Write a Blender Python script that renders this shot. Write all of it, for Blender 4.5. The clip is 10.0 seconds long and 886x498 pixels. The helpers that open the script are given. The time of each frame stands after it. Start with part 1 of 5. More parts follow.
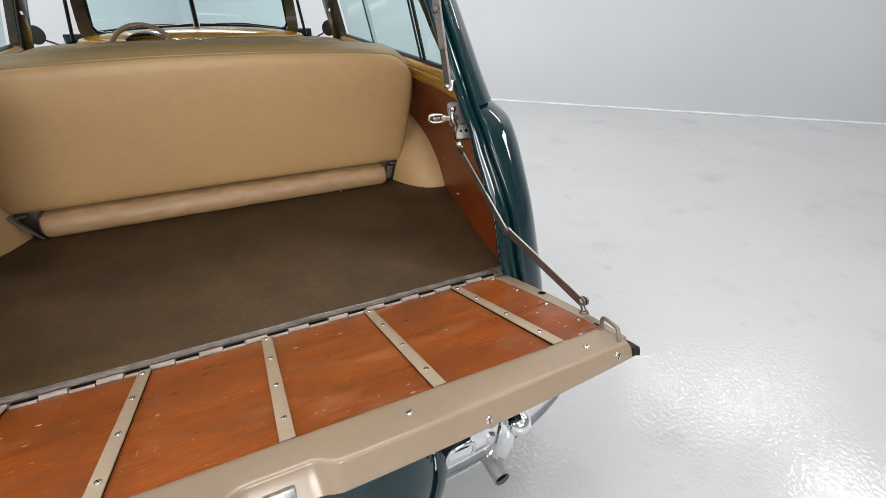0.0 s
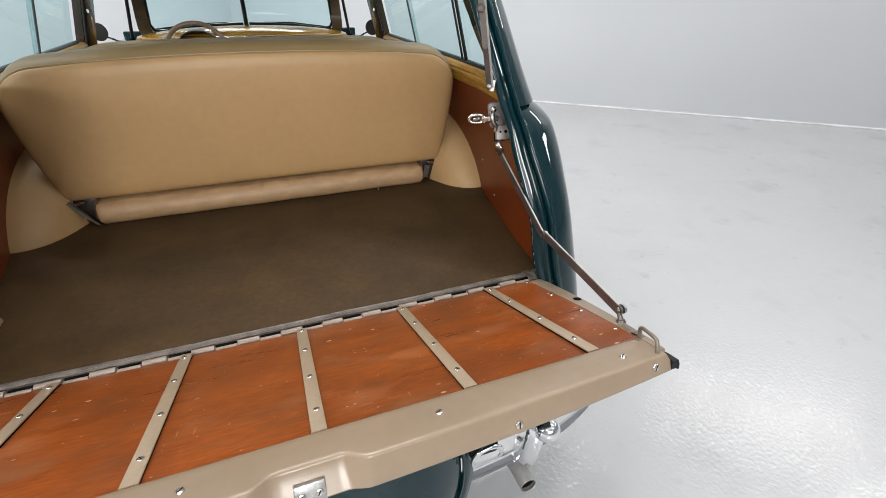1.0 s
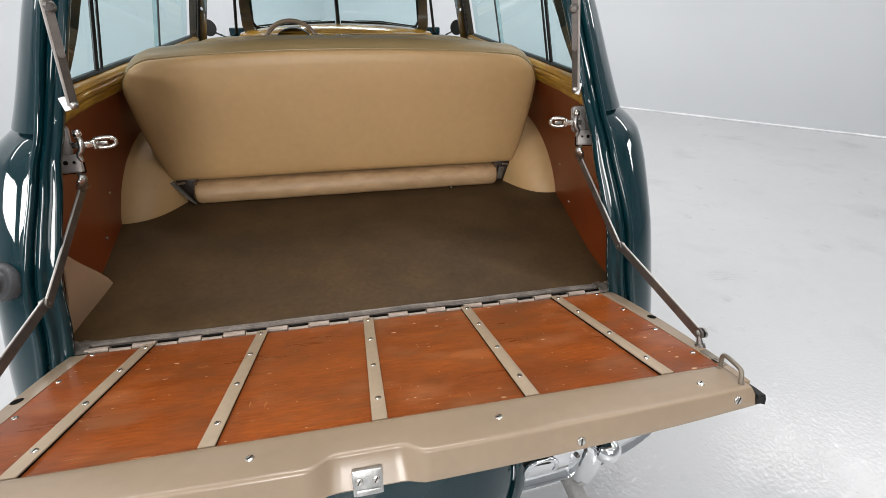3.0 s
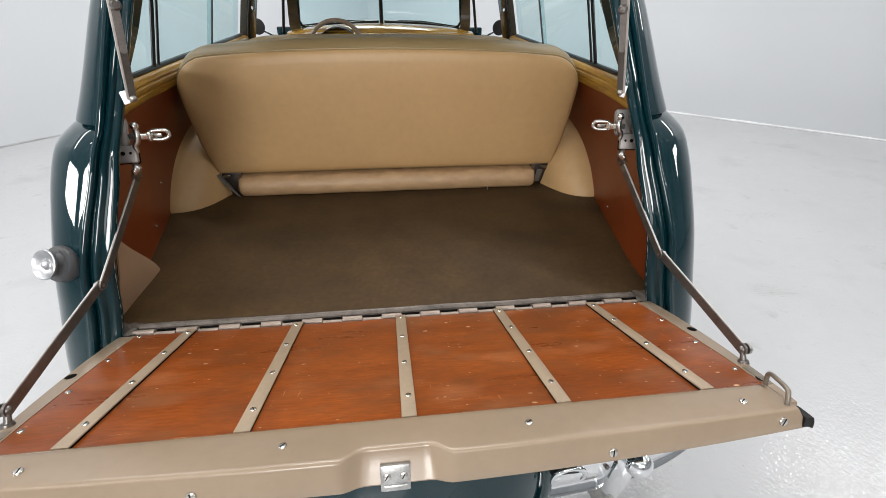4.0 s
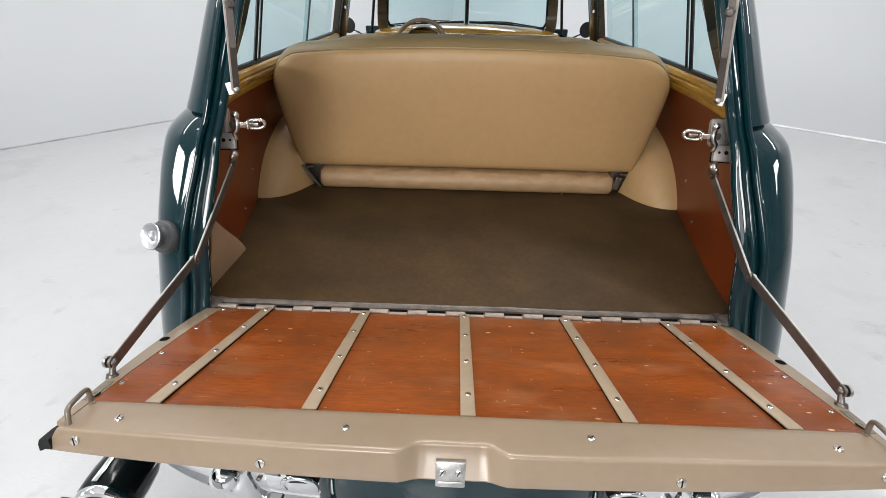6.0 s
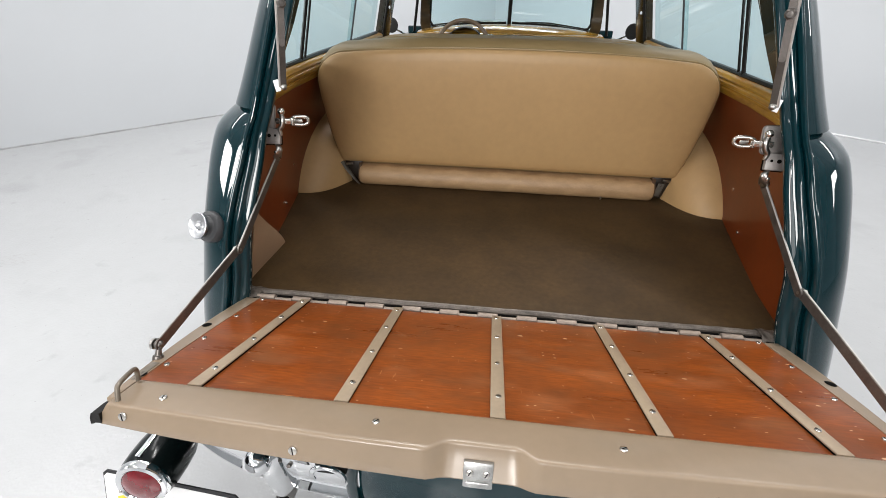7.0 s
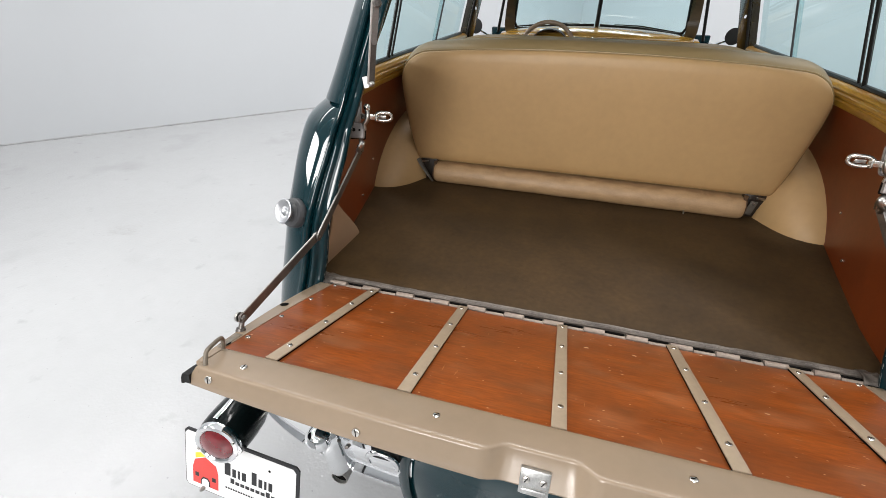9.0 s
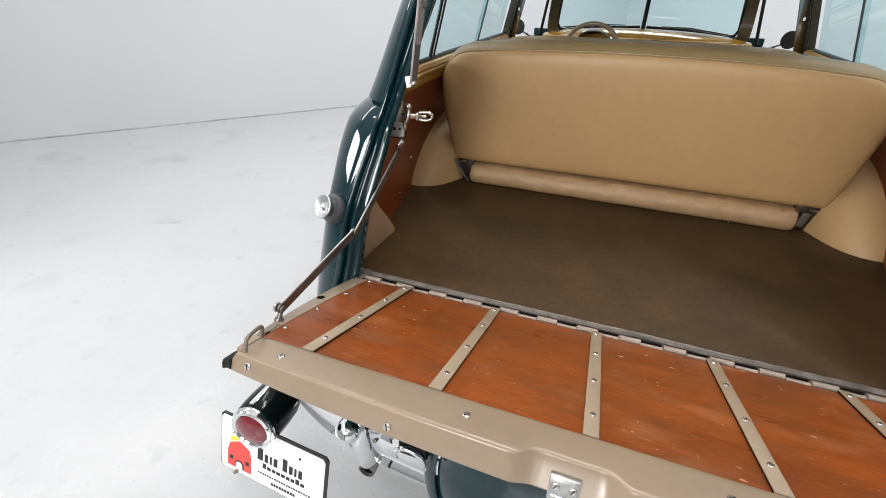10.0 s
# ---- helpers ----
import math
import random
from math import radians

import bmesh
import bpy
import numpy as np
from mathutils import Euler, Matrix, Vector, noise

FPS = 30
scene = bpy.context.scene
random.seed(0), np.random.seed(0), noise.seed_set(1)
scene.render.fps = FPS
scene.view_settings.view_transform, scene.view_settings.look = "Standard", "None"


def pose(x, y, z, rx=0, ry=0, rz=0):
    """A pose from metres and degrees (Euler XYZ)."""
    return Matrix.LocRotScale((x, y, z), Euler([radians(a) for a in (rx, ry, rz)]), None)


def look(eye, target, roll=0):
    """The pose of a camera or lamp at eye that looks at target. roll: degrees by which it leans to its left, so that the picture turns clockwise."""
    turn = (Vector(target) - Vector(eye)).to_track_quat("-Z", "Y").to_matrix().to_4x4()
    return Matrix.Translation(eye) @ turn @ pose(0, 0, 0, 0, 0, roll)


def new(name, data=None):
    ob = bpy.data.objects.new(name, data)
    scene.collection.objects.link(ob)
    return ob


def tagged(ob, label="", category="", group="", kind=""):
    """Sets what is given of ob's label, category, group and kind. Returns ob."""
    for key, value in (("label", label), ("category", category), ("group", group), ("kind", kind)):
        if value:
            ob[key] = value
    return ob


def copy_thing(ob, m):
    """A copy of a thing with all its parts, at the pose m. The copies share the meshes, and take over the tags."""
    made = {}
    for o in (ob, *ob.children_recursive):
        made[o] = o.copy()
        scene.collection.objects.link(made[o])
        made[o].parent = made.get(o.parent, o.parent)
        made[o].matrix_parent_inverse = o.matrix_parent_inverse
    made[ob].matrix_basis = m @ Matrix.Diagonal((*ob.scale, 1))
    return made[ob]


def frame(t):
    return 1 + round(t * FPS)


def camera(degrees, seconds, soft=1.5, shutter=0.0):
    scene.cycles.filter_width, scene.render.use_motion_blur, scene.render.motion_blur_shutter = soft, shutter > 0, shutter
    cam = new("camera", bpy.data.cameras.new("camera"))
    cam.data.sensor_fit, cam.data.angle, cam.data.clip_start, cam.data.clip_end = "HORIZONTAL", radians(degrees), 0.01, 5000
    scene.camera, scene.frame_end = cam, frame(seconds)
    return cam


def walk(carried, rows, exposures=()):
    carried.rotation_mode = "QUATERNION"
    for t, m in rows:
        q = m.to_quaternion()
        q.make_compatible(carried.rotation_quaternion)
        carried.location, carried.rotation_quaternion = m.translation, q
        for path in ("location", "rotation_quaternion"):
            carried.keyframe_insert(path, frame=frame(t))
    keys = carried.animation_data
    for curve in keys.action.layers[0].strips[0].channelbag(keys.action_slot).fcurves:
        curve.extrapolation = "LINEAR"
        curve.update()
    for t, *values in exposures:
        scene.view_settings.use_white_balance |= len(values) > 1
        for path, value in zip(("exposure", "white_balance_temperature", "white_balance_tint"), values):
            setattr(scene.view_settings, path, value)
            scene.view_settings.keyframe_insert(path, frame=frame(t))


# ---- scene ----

# Camera: it stands behind the open tailgate and pans steadily to its left, looking down about 30 degrees.
cam = camera(88.35, 10.0, soft=0.5)
PATH = [
    (0.0, 0.0050, -0.8775, 1.3898, -30.011, 0.660, -26.141),
    (0.5, 0.0024, -0.8750, 1.3892, -30.023, 0.682, -23.823),
    (1.0, -0.0003, -0.8728, 1.3886, -30.034, 0.704, -21.501),
    (1.5, -0.0030, -0.8708, 1.3881, -30.046, 0.726, -19.176),
    (2.0, -0.0057, -0.8692, 1.3876, -30.058, 0.748, -16.849),
    (2.5, -0.0085, -0.8678, 1.3871, -30.069, 0.770, -14.520),
    (3.0, -0.0114, -0.8666, 1.3867, -30.081, 0.792, -12.189),
    (3.5, -0.0142, -0.8658, 1.3864, -30.093, 0.814, -9.857),
    (4.0, -0.0172, -0.8652, 1.3860, -30.104, 0.836, -7.526),
    (4.5, -0.0201, -0.8648, 1.3857, -30.116, 0.858, -5.194),
    (5.0, -0.0232, -0.8648, 1.3855, -30.128, 0.880, -2.864),
    (5.5, -0.0262, -0.8650, 1.3853, -30.139, 0.902, -0.535),
    (6.0, -0.0293, -0.8655, 1.3851, -30.151, 0.924, 1.791),
    (6.5, -0.0325, -0.8663, 1.3849, -30.163, 0.946, 4.115),
    (7.0, -0.0357, -0.8673, 1.3849, -30.174, 0.968, 6.436),
    (7.5, -0.0389, -0.8686, 1.3848, -30.186, 0.990, 8.752),
    (8.0, -0.0422, -0.8701, 1.3848, -30.198, 1.012, 11.064),
    (8.5, -0.0455, -0.8720, 1.3848, -30.209, 1.034, 13.371),
    (9.0, -0.0489, -0.8741, 1.3849, -30.221, 1.057, 15.672),
    (9.5, -0.0523, -0.8765, 1.3850, -30.233, 1.079, 17.966),
    (10.0, -0.0558, -0.8791, 1.3851, -30.244, 1.101, 20.254),
]
walk(cam, [(t, pose(x, y, z, 90 + p, 0, w) @ pose(0, 0, 0, 0, 0, r)) for t, x, y, z, p, r, w in PATH],
     exposures=[(0.0, 0.0), (10.0, 0.0)])

# ---- world and light ----
world = bpy.data.worlds.new("studio_world")
scene.world = world
world.use_nodes = True
world.node_tree.nodes["Background"].inputs[0].default_value = (0.9, 0.95, 1.0, 1)
world.node_tree.nodes["Background"].inputs[1].default_value = 0.3

ROOM_TURN = 52.0          # the studio's walls stand askew to the car
ROOM_H = 4.2


def area(name, m, sx, sy, watts, colour=(1, 0.98, 0.962)):
    d = bpy.data.lights.new(name, "AREA")
    d.shape, d.size, d.size_y, d.energy, d.color = "RECTANGLE", sx, sy, watts, colour
    ob = new(name, d)
    ob.matrix_world = m
    return ob


# ceiling tubes: x, y, watts, turn; floor glare places two, others are added fill
LAMPS = [(0.0, 5.0, 100, 0), (0.0, 1.4, 98, 0), (-2.6, 2.9, 30, 0), (2.5, 3.1, 40, 0), (6.0, 1.75, 66, 0), (-4.9, 1.5, 38, 90), (-2.6, -1.0, 32, 0), (2.6, -1.0, 20, 0), (-2.8, -4.0, 80, 0), (3.0, -4.0, 24, 0), (0.3, -6.5, 108, 0)]
for lx, ly, watts, turn in LAMPS:
    area("ceiling_lamp_light", pose(lx, ly, ROOM_H - 0.14, 0, 0, ROOM_TURN + turn), 0.16, 2.6, watts)
# light panels hung at the sides: x, y, width, height, watts
PANELS = [(-3.5, -0.85, 1.1, 0.46, 46), (3.5, -0.42, 0.6, 0.24, 11)]
PANEL_Z = 1.8
for lx, ly, wide, high, watts in PANELS:
    area("wall_panel_light", look((lx, ly, PANEL_Z), (0, 0, 1.45)), wide, high, watts)
# two soft fill lights, added unseen on stands behind the camera, towards the open tail
SOFTBOXES = [(-0.75, 104), (0.9, 16)]
for lx, watts in SOFTBOXES:
    area("fill_softbox_light", look((lx, -4.2, 2.1), (0, 0.6, 0.9)), 1.2, 1.2, watts)


# ---- materials ----
def mat(name, colour, rough=0.5, metal=0.0, vary=0.0, vscale=3.0, bump=0.0, bscale=200.0, coat=0.0, stretch=(1, 1, 1),
        colour2=None, rvary=0.0, spec=0.5, fine=0.0):
    m = bpy.data.materials.new(name)
    m.use_nodes = True
    nt = m.node_tree
    N, L = nt.nodes, nt.links
    b = N["Principled BSDF"]
    b.inputs["Base Color"].default_value = (*colour, 1)
    b.inputs["Roughness"].default_value = rough
    b.inputs["Metallic"].default_value = metal
    b.inputs["Coat Weight"].default_value = coat
    b.inputs["Coat Roughness"].default_value = 0.02
    b.inputs["Specular IOR Level"].default_value = spec
    tc = N.new("ShaderNodeTexCoord")
    mp = N.new("ShaderNodeMapping")
    mp.inputs["Scale"].default_value = stretch
    L.new(tc.outputs["Object"], mp.inputs["Vector"])
    if vary or colour2:
        n1 = N.new("ShaderNodeTexNoise")
        n1.inputs["Scale"].default_value, n1.inputs["Detail"].default_value = vscale, 8
        n1.inputs["Roughness"].default_value = 0.62
        L.new(mp.outputs[0], n1.inputs["Vector"])
        r = N.new("ShaderNodeValToRGB")
        c2 = colour2 or tuple(c * (1 - vary) for c in colour)
        r.color_ramp.elements[0].color, r.color_ramp.elements[1].color = (*c2, 1), (*colour, 1)
        r.color_ramp.elements[0].position, r.color_ramp.elements[1].position = 0.34, 0.66
        L.new(n1.outputs[0], r.inputs[0])
        last = r.outputs[0]
        if fine:
            n3 = N.new("ShaderNodeTexNoise")
            n3.inputs["Scale"].default_value, n3.inputs["Detail"].default_value = vscale * 14, 4
            L.new(mp.outputs[0], n3.inputs["Vector"])
            mr = N.new("ShaderNodeMapRange")
            mr.inputs[1].default_value, mr.inputs[2].default_value = 0.3, 0.7
            mr.inputs[3].default_value, mr.inputs[4].default_value = 1 - fine, 1 + fine
            L.new(n3.outputs[0], mr.inputs[0])
            mx = N.new("ShaderNodeVectorMath")
            mx.operation = "SCALE"
            L.new(last, mx.inputs[0])
            L.new(mr.outputs[0], mx.inputs[3])
            last = mx.outputs[0]
        L.new(last, b.inputs["Base Color"])
        if rvary:
            mr2 = N.new("ShaderNodeMapRange")
            mr2.inputs[3].default_value, mr2.inputs[4].default_value = rough - rvary, rough + rvary
            L.new(n1.outputs[0], mr2.inputs[0])
            L.new(mr2.outputs[0], b.inputs["Roughness"])
    if bump:
        n2 = N.new("ShaderNodeTexNoise")
        n2.inputs["Scale"].default_value, n2.inputs["Detail"].default_value = bscale, 3
        L.new(tc.outputs["Object"], n2.inputs["Vector"])
        bp = N.new("ShaderNodeBump")
        bp.inputs["Strength"].default_value, bp.inputs["Distance"].default_value = bump, 0.002
        L.new(n2.outputs[0], bp.inputs["Height"])
        L.new(bp.outputs[0], b.inputs["Normal"])
    return m


TEAL = mat("teal_car_paint", (0.0007, 0.0195, 0.0255), 0.5, coat=1.0, vary=0.15, vscale=2, spec=0.03)
TEAL_GLOSS = mat("polished_teal_paint", (0.0008, 0.0170, 0.0215), 0.4, coat=1.0, vary=0.15, vscale=2, spec=0.2)
BLACK_PAINT = mat("black_paint", (0.004, 0.007, 0.007), 0.16, coat=0.0, spec=0.22)
TAN_PAINT = mat("tan_paint", (0.276, 0.207, 0.143), 0.25, vary=0.08, vscale=4, fine=0.02)
STRIP_TAN = mat("strip_paint", (0.33, 0.252, 0.172), 0.42, vary=0.18, vscale=9, bump=0.05, bscale=120, fine=0.05)
VINYL = mat("tan_vinyl", (0.470, 0.298, 0.134), 0.46, vary=0.08, vscale=3, bump=0.12, bscale=700, fine=0.03)
ROLL = mat("worn_tan_vinyl", (0.42, 0.27, 0.140), 0.5, colour2=(0.33, 0.207, 0.106), vscale=16, stretch=(1, 2.5, 2.5), bump=0.25, bscale=160, fine=0.08)
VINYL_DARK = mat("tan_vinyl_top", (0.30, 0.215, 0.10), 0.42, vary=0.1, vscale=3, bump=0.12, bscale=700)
FLAP = mat("pinkish_tan_vinyl", (0.40, 0.265, 0.165), 0.5, vary=0.12, vscale=6, bump=0.1, bscale=500)
MAT_BROWN = mat("brown_mat", (0.070, 0.0405, 0.0160), 0.6, spec=0.22, vary=0.42, vscale=5, bump=0.35, bscale=420, fine=0.12, rvary=0.06)
DARK_VINYL = mat("dark_brown_vinyl", (0.10, 0.055, 0.028), 0.6, vary=0.3, vscale=30)
SEAT_STRAP = mat("dull_strap_steel", (0.12, 0.105, 0.085), 0.6, 0.2, vary=0.3, vscale=40)
HARDBOARD = mat("red_brown_hardboard", (0.185, 0.034, 0.005), 0.38, vary=0.25, vscale=4, bump=0.05, bscale=300, fine=0.06)
MUSTARD = mat("mustard_wood_grain_paint", (0.50, 0.29, 0.03), 0.3, colour2=(0.27, 0.12, 0.012), vscale=5, stretch=(6, 1, 6), fine=0.1, coat=0.3)
MUSTARD_DASH = mat("mustard_dash_paint", (0.46, 0.27, 0.04), 0.22, colour2=(0.16, 0.07, 0.012), vscale=3, stretch=(1, 5, 12), fine=0.1, coat=0.6)
CHROME = mat("chrome", (0.90, 0.91, 0.92), 0.045, 1.0, vary=0.06, vscale=30)
CAP_CHROME = mat("pitted_chrome", (0.60, 0.61, 0.63), 0.36, 1.0, vary=0.3, vscale=40, bump=0.12, bscale=150)
STEEL = mat("nickel_steel", (0.52, 0.50, 0.47), 0.3, 1.0, vary=0.25, vscale=20, fine=0.1)
DARK_STEEL = mat("worn_dark_steel", (0.22, 0.20, 0.185), 0.36, 0.8, vary=0.35, vscale=25, fine=0.1)
PIPE = mat("exhaust_steel", (0.42, 0.415, 0.40), 0.55, 0.45, vary=0.3, vscale=14, fine=0.08)
ALU_BRIGHT = mat("bright_worn_edge", (0.62, 0.60, 0.57), 0.38, 0.6, vary=0.25, vscale=40)
NICKEL = mat("worn_nickel", (0.70, 0.67, 0.62), 0.2, 0.9, vary=0.2, vscale=60)
PLATE_STEEL = mat("dull_plate_steel", (0.55, 0.55, 0.54), 0.3, 0.8, vary=0.5, vscale=45, fine=0.15, bump=0.1, bscale=120)
STRUT_DARK = mat("dark_strut_steel", (0.13, 0.122, 0.112), 0.42, 0.4, vary=0.3, vscale=30, fine=0.1)
STRUT_GREY = mat("grey_strut_steel", (0.27, 0.262, 0.25), 0.45, 0.35, vary=0.25, vscale=30, fine=0.1)
CASE_GREY = mat("warm_grey_case", (0.34, 0.315, 0.30), 0.45, 0.2, vary=0.2, vscale=40)
ALU = mat("aluminium_trim", (0.165, 0.140, 0.120), 0.45, 0.35, vary=0.5, vscale=24, fine=0.2, bump=0.25, bscale=90)
KNUCKLE = mat("worn_hinge_metal", (0.36, 0.29, 0.24), 0.5, 0.3, vary=0.35, vscale=40, fine=0.1)
LOOP_TAN = mat("worn_tan_rod", (0.22, 0.185, 0.145), 0.38, 0.3, vary=0.35, vscale=40)
RUBBER = mat("black_rubber", (0.008, 0.0075, 0.007), 0.5, vary=0.2, bump=0.1, spec=0.25)
GREY_RUBBER = mat("grey_rubber", (0.055, 0.057, 0.061), 0.55, vary=0.2)
DARK = mat("dark_frame", (0.010, 0.010, 0.009), 0.3, spec=0.25)
DARK_OLIVE = mat("dark_olive_paint", (0.034, 0.026, 0.010), 0.22, colour2=(0.010, 0.008, 0.005), vscale=7, stretch=(1, 1, 3), coat=0.4)
OLIVE_BROWN = mat("olive_brown_paint", (0.085, 0.058, 0.026), 0.28, colour2=(0.035, 0.024, 0.012), vscale=7, stretch=(1, 1, 3), coat=0.4)
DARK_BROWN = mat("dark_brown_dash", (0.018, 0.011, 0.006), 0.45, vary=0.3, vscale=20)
WALL = mat("white_wall_paint", (0.585, 0.605, 0.628), 0.7, vary=0.03, vscale=0.5, bump=0.04, bscale=40)
CEIL = mat("white_ceiling_paint", (0.78, 0.79, 0.80), 0.8)
HEADLINER = mat("headliner", (0.30, 0.24, 0.16), 0.85)
LENS_RED = mat("red_lens", (0.17, 0.003, 0.008), 0.16, coat=1.0, vary=0.35, vscale=60)
PLATE_WHITE = mat("plate_white", (0.82, 0.82, 0.82), 0.3, coat=0.5)
PLATE_RED = mat("plate_red", (0.62, 0.06, 0.05), 0.35)
PLATE_YELLOW = mat("plate_yellow", (0.85, 0.6, 0.05), 0.35)
INK = mat("black_ink", (0.012, 0.012, 0.014), 0.4)
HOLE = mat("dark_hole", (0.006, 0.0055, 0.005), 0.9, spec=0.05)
CAULK = mat("grey_caulk", (0.47, 0.475, 0.48), 0.6, vary=0.3, vscale=6)
PALE_CAULK = mat("pale_caulk", (0.84, 0.85, 0.86), 0.6, vary=0.25, vscale=6)
SCUFF = mat("grey_scuff", (0.462, 0.460, 0.454), 0.2, vary=0.2, vscale=60)


def floor_material():
    m = mat("white_epoxy_floor", (0.462, 0.470, 0.480), 0.3, vary=0.05, vscale=0.9, fine=0.012, spec=0.0, coat=0.62)
    nt = m.node_tree
    N, L = nt.nodes, nt.links
    b = N["Principled BSDF"]
    tc = N.new("ShaderNodeTexCoord")
    n = N.new("ShaderNodeTexNoise")
    n.inputs["Scale"].default_value, n.inputs["Detail"].default_value = 66, 1
    L.new(tc.outputs["Object"], n.inputs["Vector"])
    bp = N.new("ShaderNodeBump")
    bp.inputs["Strength"].default_value, bp.inputs["Distance"].default_value = 0.31, 0.005
    L.new(n.outputs[0], bp.inputs["Height"])
    L.new(bp.outputs[0], b.inputs["Coat Normal"])
    under = N.new("ShaderNodeBump")
    under.inputs["Strength"].default_value, under.inputs["Distance"].default_value = 0.20, 0.004
    L.new(n.outputs[0], under.inputs["Height"])
    L.new(under.outputs[0], b.inputs["Normal"])
    b.inputs["Coat Roughness"].default_value = 0.075
    # faint grey smudges and specks
    old = b.inputs["Base Color"].links[0].from_socket
    for scale, lo, hi, much in ((2.3, 0.58, 0.74, 0.10), (9, 0.64, 0.76, 0.13), (60, 0.70, 0.74, 0.25)):
        t = N.new("ShaderNodeTexNoise")
        t.inputs["Scale"].default_value, t.inputs["Detail"].default_value = scale, 5
        L.new(tc.outputs["Object"], t.inputs["Vector"])
        r = N.new("ShaderNodeMapRange")
        r.inputs[1].default_value, r.inputs[2].default_value = lo, hi
        r.inputs[3].default_value, r.inputs[4].default_value = 1.0, 1.0 - much
        L.new(t.outputs[0], r.inputs[0])
        mx = N.new("ShaderNodeVectorMath")
        mx.operation = "SCALE"
        L.new(old, mx.inputs[0])
        L.new(r.outputs[0], mx.inputs[3])
        old = mx.outputs[0]
    L.new(old, b.inputs["Base Color"])
    return m


FLOOR = floor_material()


def wood_material():
    """Varnished plywood with long grain, dark blotches, pale chips and scratches."""
    m = mat("varnished_plywood", (0.272, 0.0635, 0.0095), 0.30, spec=0.33, colour2=(0.170, 0.0385, 0.0070), vscale=3.2, bump=0.05, bscale=60, stretch=(0.8, 4.5, 4.5), fine=0.22, rvary=0.1)
    nt = m.node_tree
    N, L = nt.nodes, nt.links
    b = N["Principled BSDF"]
    old = b.inputs["Base Color"].links[0].from_socket
    tc = N.new("ShaderNodeTexCoord")

    def mask(tex, lo, hi):
        r = N.new("ShaderNodeMapRange")
        r.inputs[1].default_value, r.inputs[2].default_value = lo, hi
        L.new(tex, r.inputs[0])
        return r.outputs[0]

    def mul(a, c):
        n = N.new("ShaderNodeMath")
        n.operation = "MULTIPLY"
        L.new(a, n.inputs[0])
        if isinstance(c, float):
            n.inputs[1].default_value = c
        else:
            L.new(c, n.inputs[1])
        return n.outputs[0]

    def blend(fac, a, colour):
        n = N.new("ShaderNodeMix")
        n.data_type = "RGBA"
        L.new(fac, n.inputs[0])
        L.new(a, n.inputs[6])
        n.inputs[7].default_value = (*colour, 1)
        return n.outputs[2]

    def tex(kind, scale, stretch):
        mp = N.new("ShaderNodeMapping")
        mp.inputs["Scale"].default_value = stretch
        L.new(tc.outputs["Object"], mp.inputs["Vector"])
        n = N.new(kind)
        n.inputs["Scale"].default_value = scale
        L.new(mp.outputs[0], n.inputs["Vector"])
        return n

    def chip(scale, stretch, spread, at):
        """Ragged pale chips; the cells differ, so that few are large and most are specks."""
        v = tex("ShaderNodeTexVoronoi", scale, stretch)
        v.voronoi_dimensions = "2D"
        sep = N.new("ShaderNodeSeparateColor")
        L.new(v.outputs["Color"], sep.inputs[0])
        far = N.new("ShaderNodeMath")
        far.operation = "MULTIPLY_ADD"
        L.new(sep.outputs[0], far.inputs[0])
        far.inputs[1].default_value = spread
        L.new(v.outputs["Distance"], far.inputs[2])
        rag = N.new("ShaderNodeMath")
        rag.operation = "MULTIPLY_ADD"
        L.new(tex("ShaderNodeTexNoise", 190, (1, 1, 1)).outputs[0], rag.inputs[0])
        rag.inputs[1].default_value = 0.16
        L.new(far.outputs[0], rag.inputs[2])
        return mask(rag.outputs[0], at + 0.015, at - 0.015)

    rare = mask(tex("ShaderNodeTexNoise", 5, (1, 1, 1)).outputs[0], 0.44, 0.56)
    stain = mask(tex("ShaderNodeTexNoise", 4.3, (1, 1.5, 1)).outputs[0], 0.50, 0.72)
    smear = mask(tex("ShaderNodeTexNoise", 11, (0.7, 1.6, 1)).outputs[0], 0.50, 0.75)
    haze = mask(tex("ShaderNodeTexNoise", 6.1, (1, 1.7, 1)).outputs[0], 0.53, 0.75)
    pore = mask(tex("ShaderNodeTexNoise", 60, (0.5, 5.0, 1)).outputs[0], 0.58, 0.72)
    scratch = mask(tex("ShaderNodeTexNoise", 30, (0.35, 5.5, 1)).outputs[0], 0.71, 0.75)
    cross = mask(tex("ShaderNodeTexNoise", 22, (7.0, 0.5, 1)).outputs[0], 0.74, 0.77)
    c0 = blend(mul(pore, 0.45), old, (0.13, 0.030, 0.007))
    c1 = blend(mul(stain, 0.68), c0, (0.15, 0.040, 0.010))
    c1 = blend(mul(smear, 0.55), c1, (0.12, 0.046, 0.018))
    c2 = blend(mul(haze, 0.28), c1, (0.40, 0.18, 0.085))
    c3 = blend(mul(mul(chip(21, (1, 1.8, 1), 0.40, 0.175), rare), 0.85), c2, (0.66, 0.43, 0.25))
    c3 = blend(mul(chip(46, (1, 1.8, 1), 0.9, 0.185), 0.6), c3, (0.62, 0.40, 0.24))
    c4 = blend(mul(scratch, 0.6), c3, (0.52, 0.27, 0.12))
    c4 = blend(mul(cross, 0.5), c4, (0.50, 0.26, 0.12))
    L.new(c4, b.inputs["Base Color"])
    return m


PANEL_WOOD = wood_material()


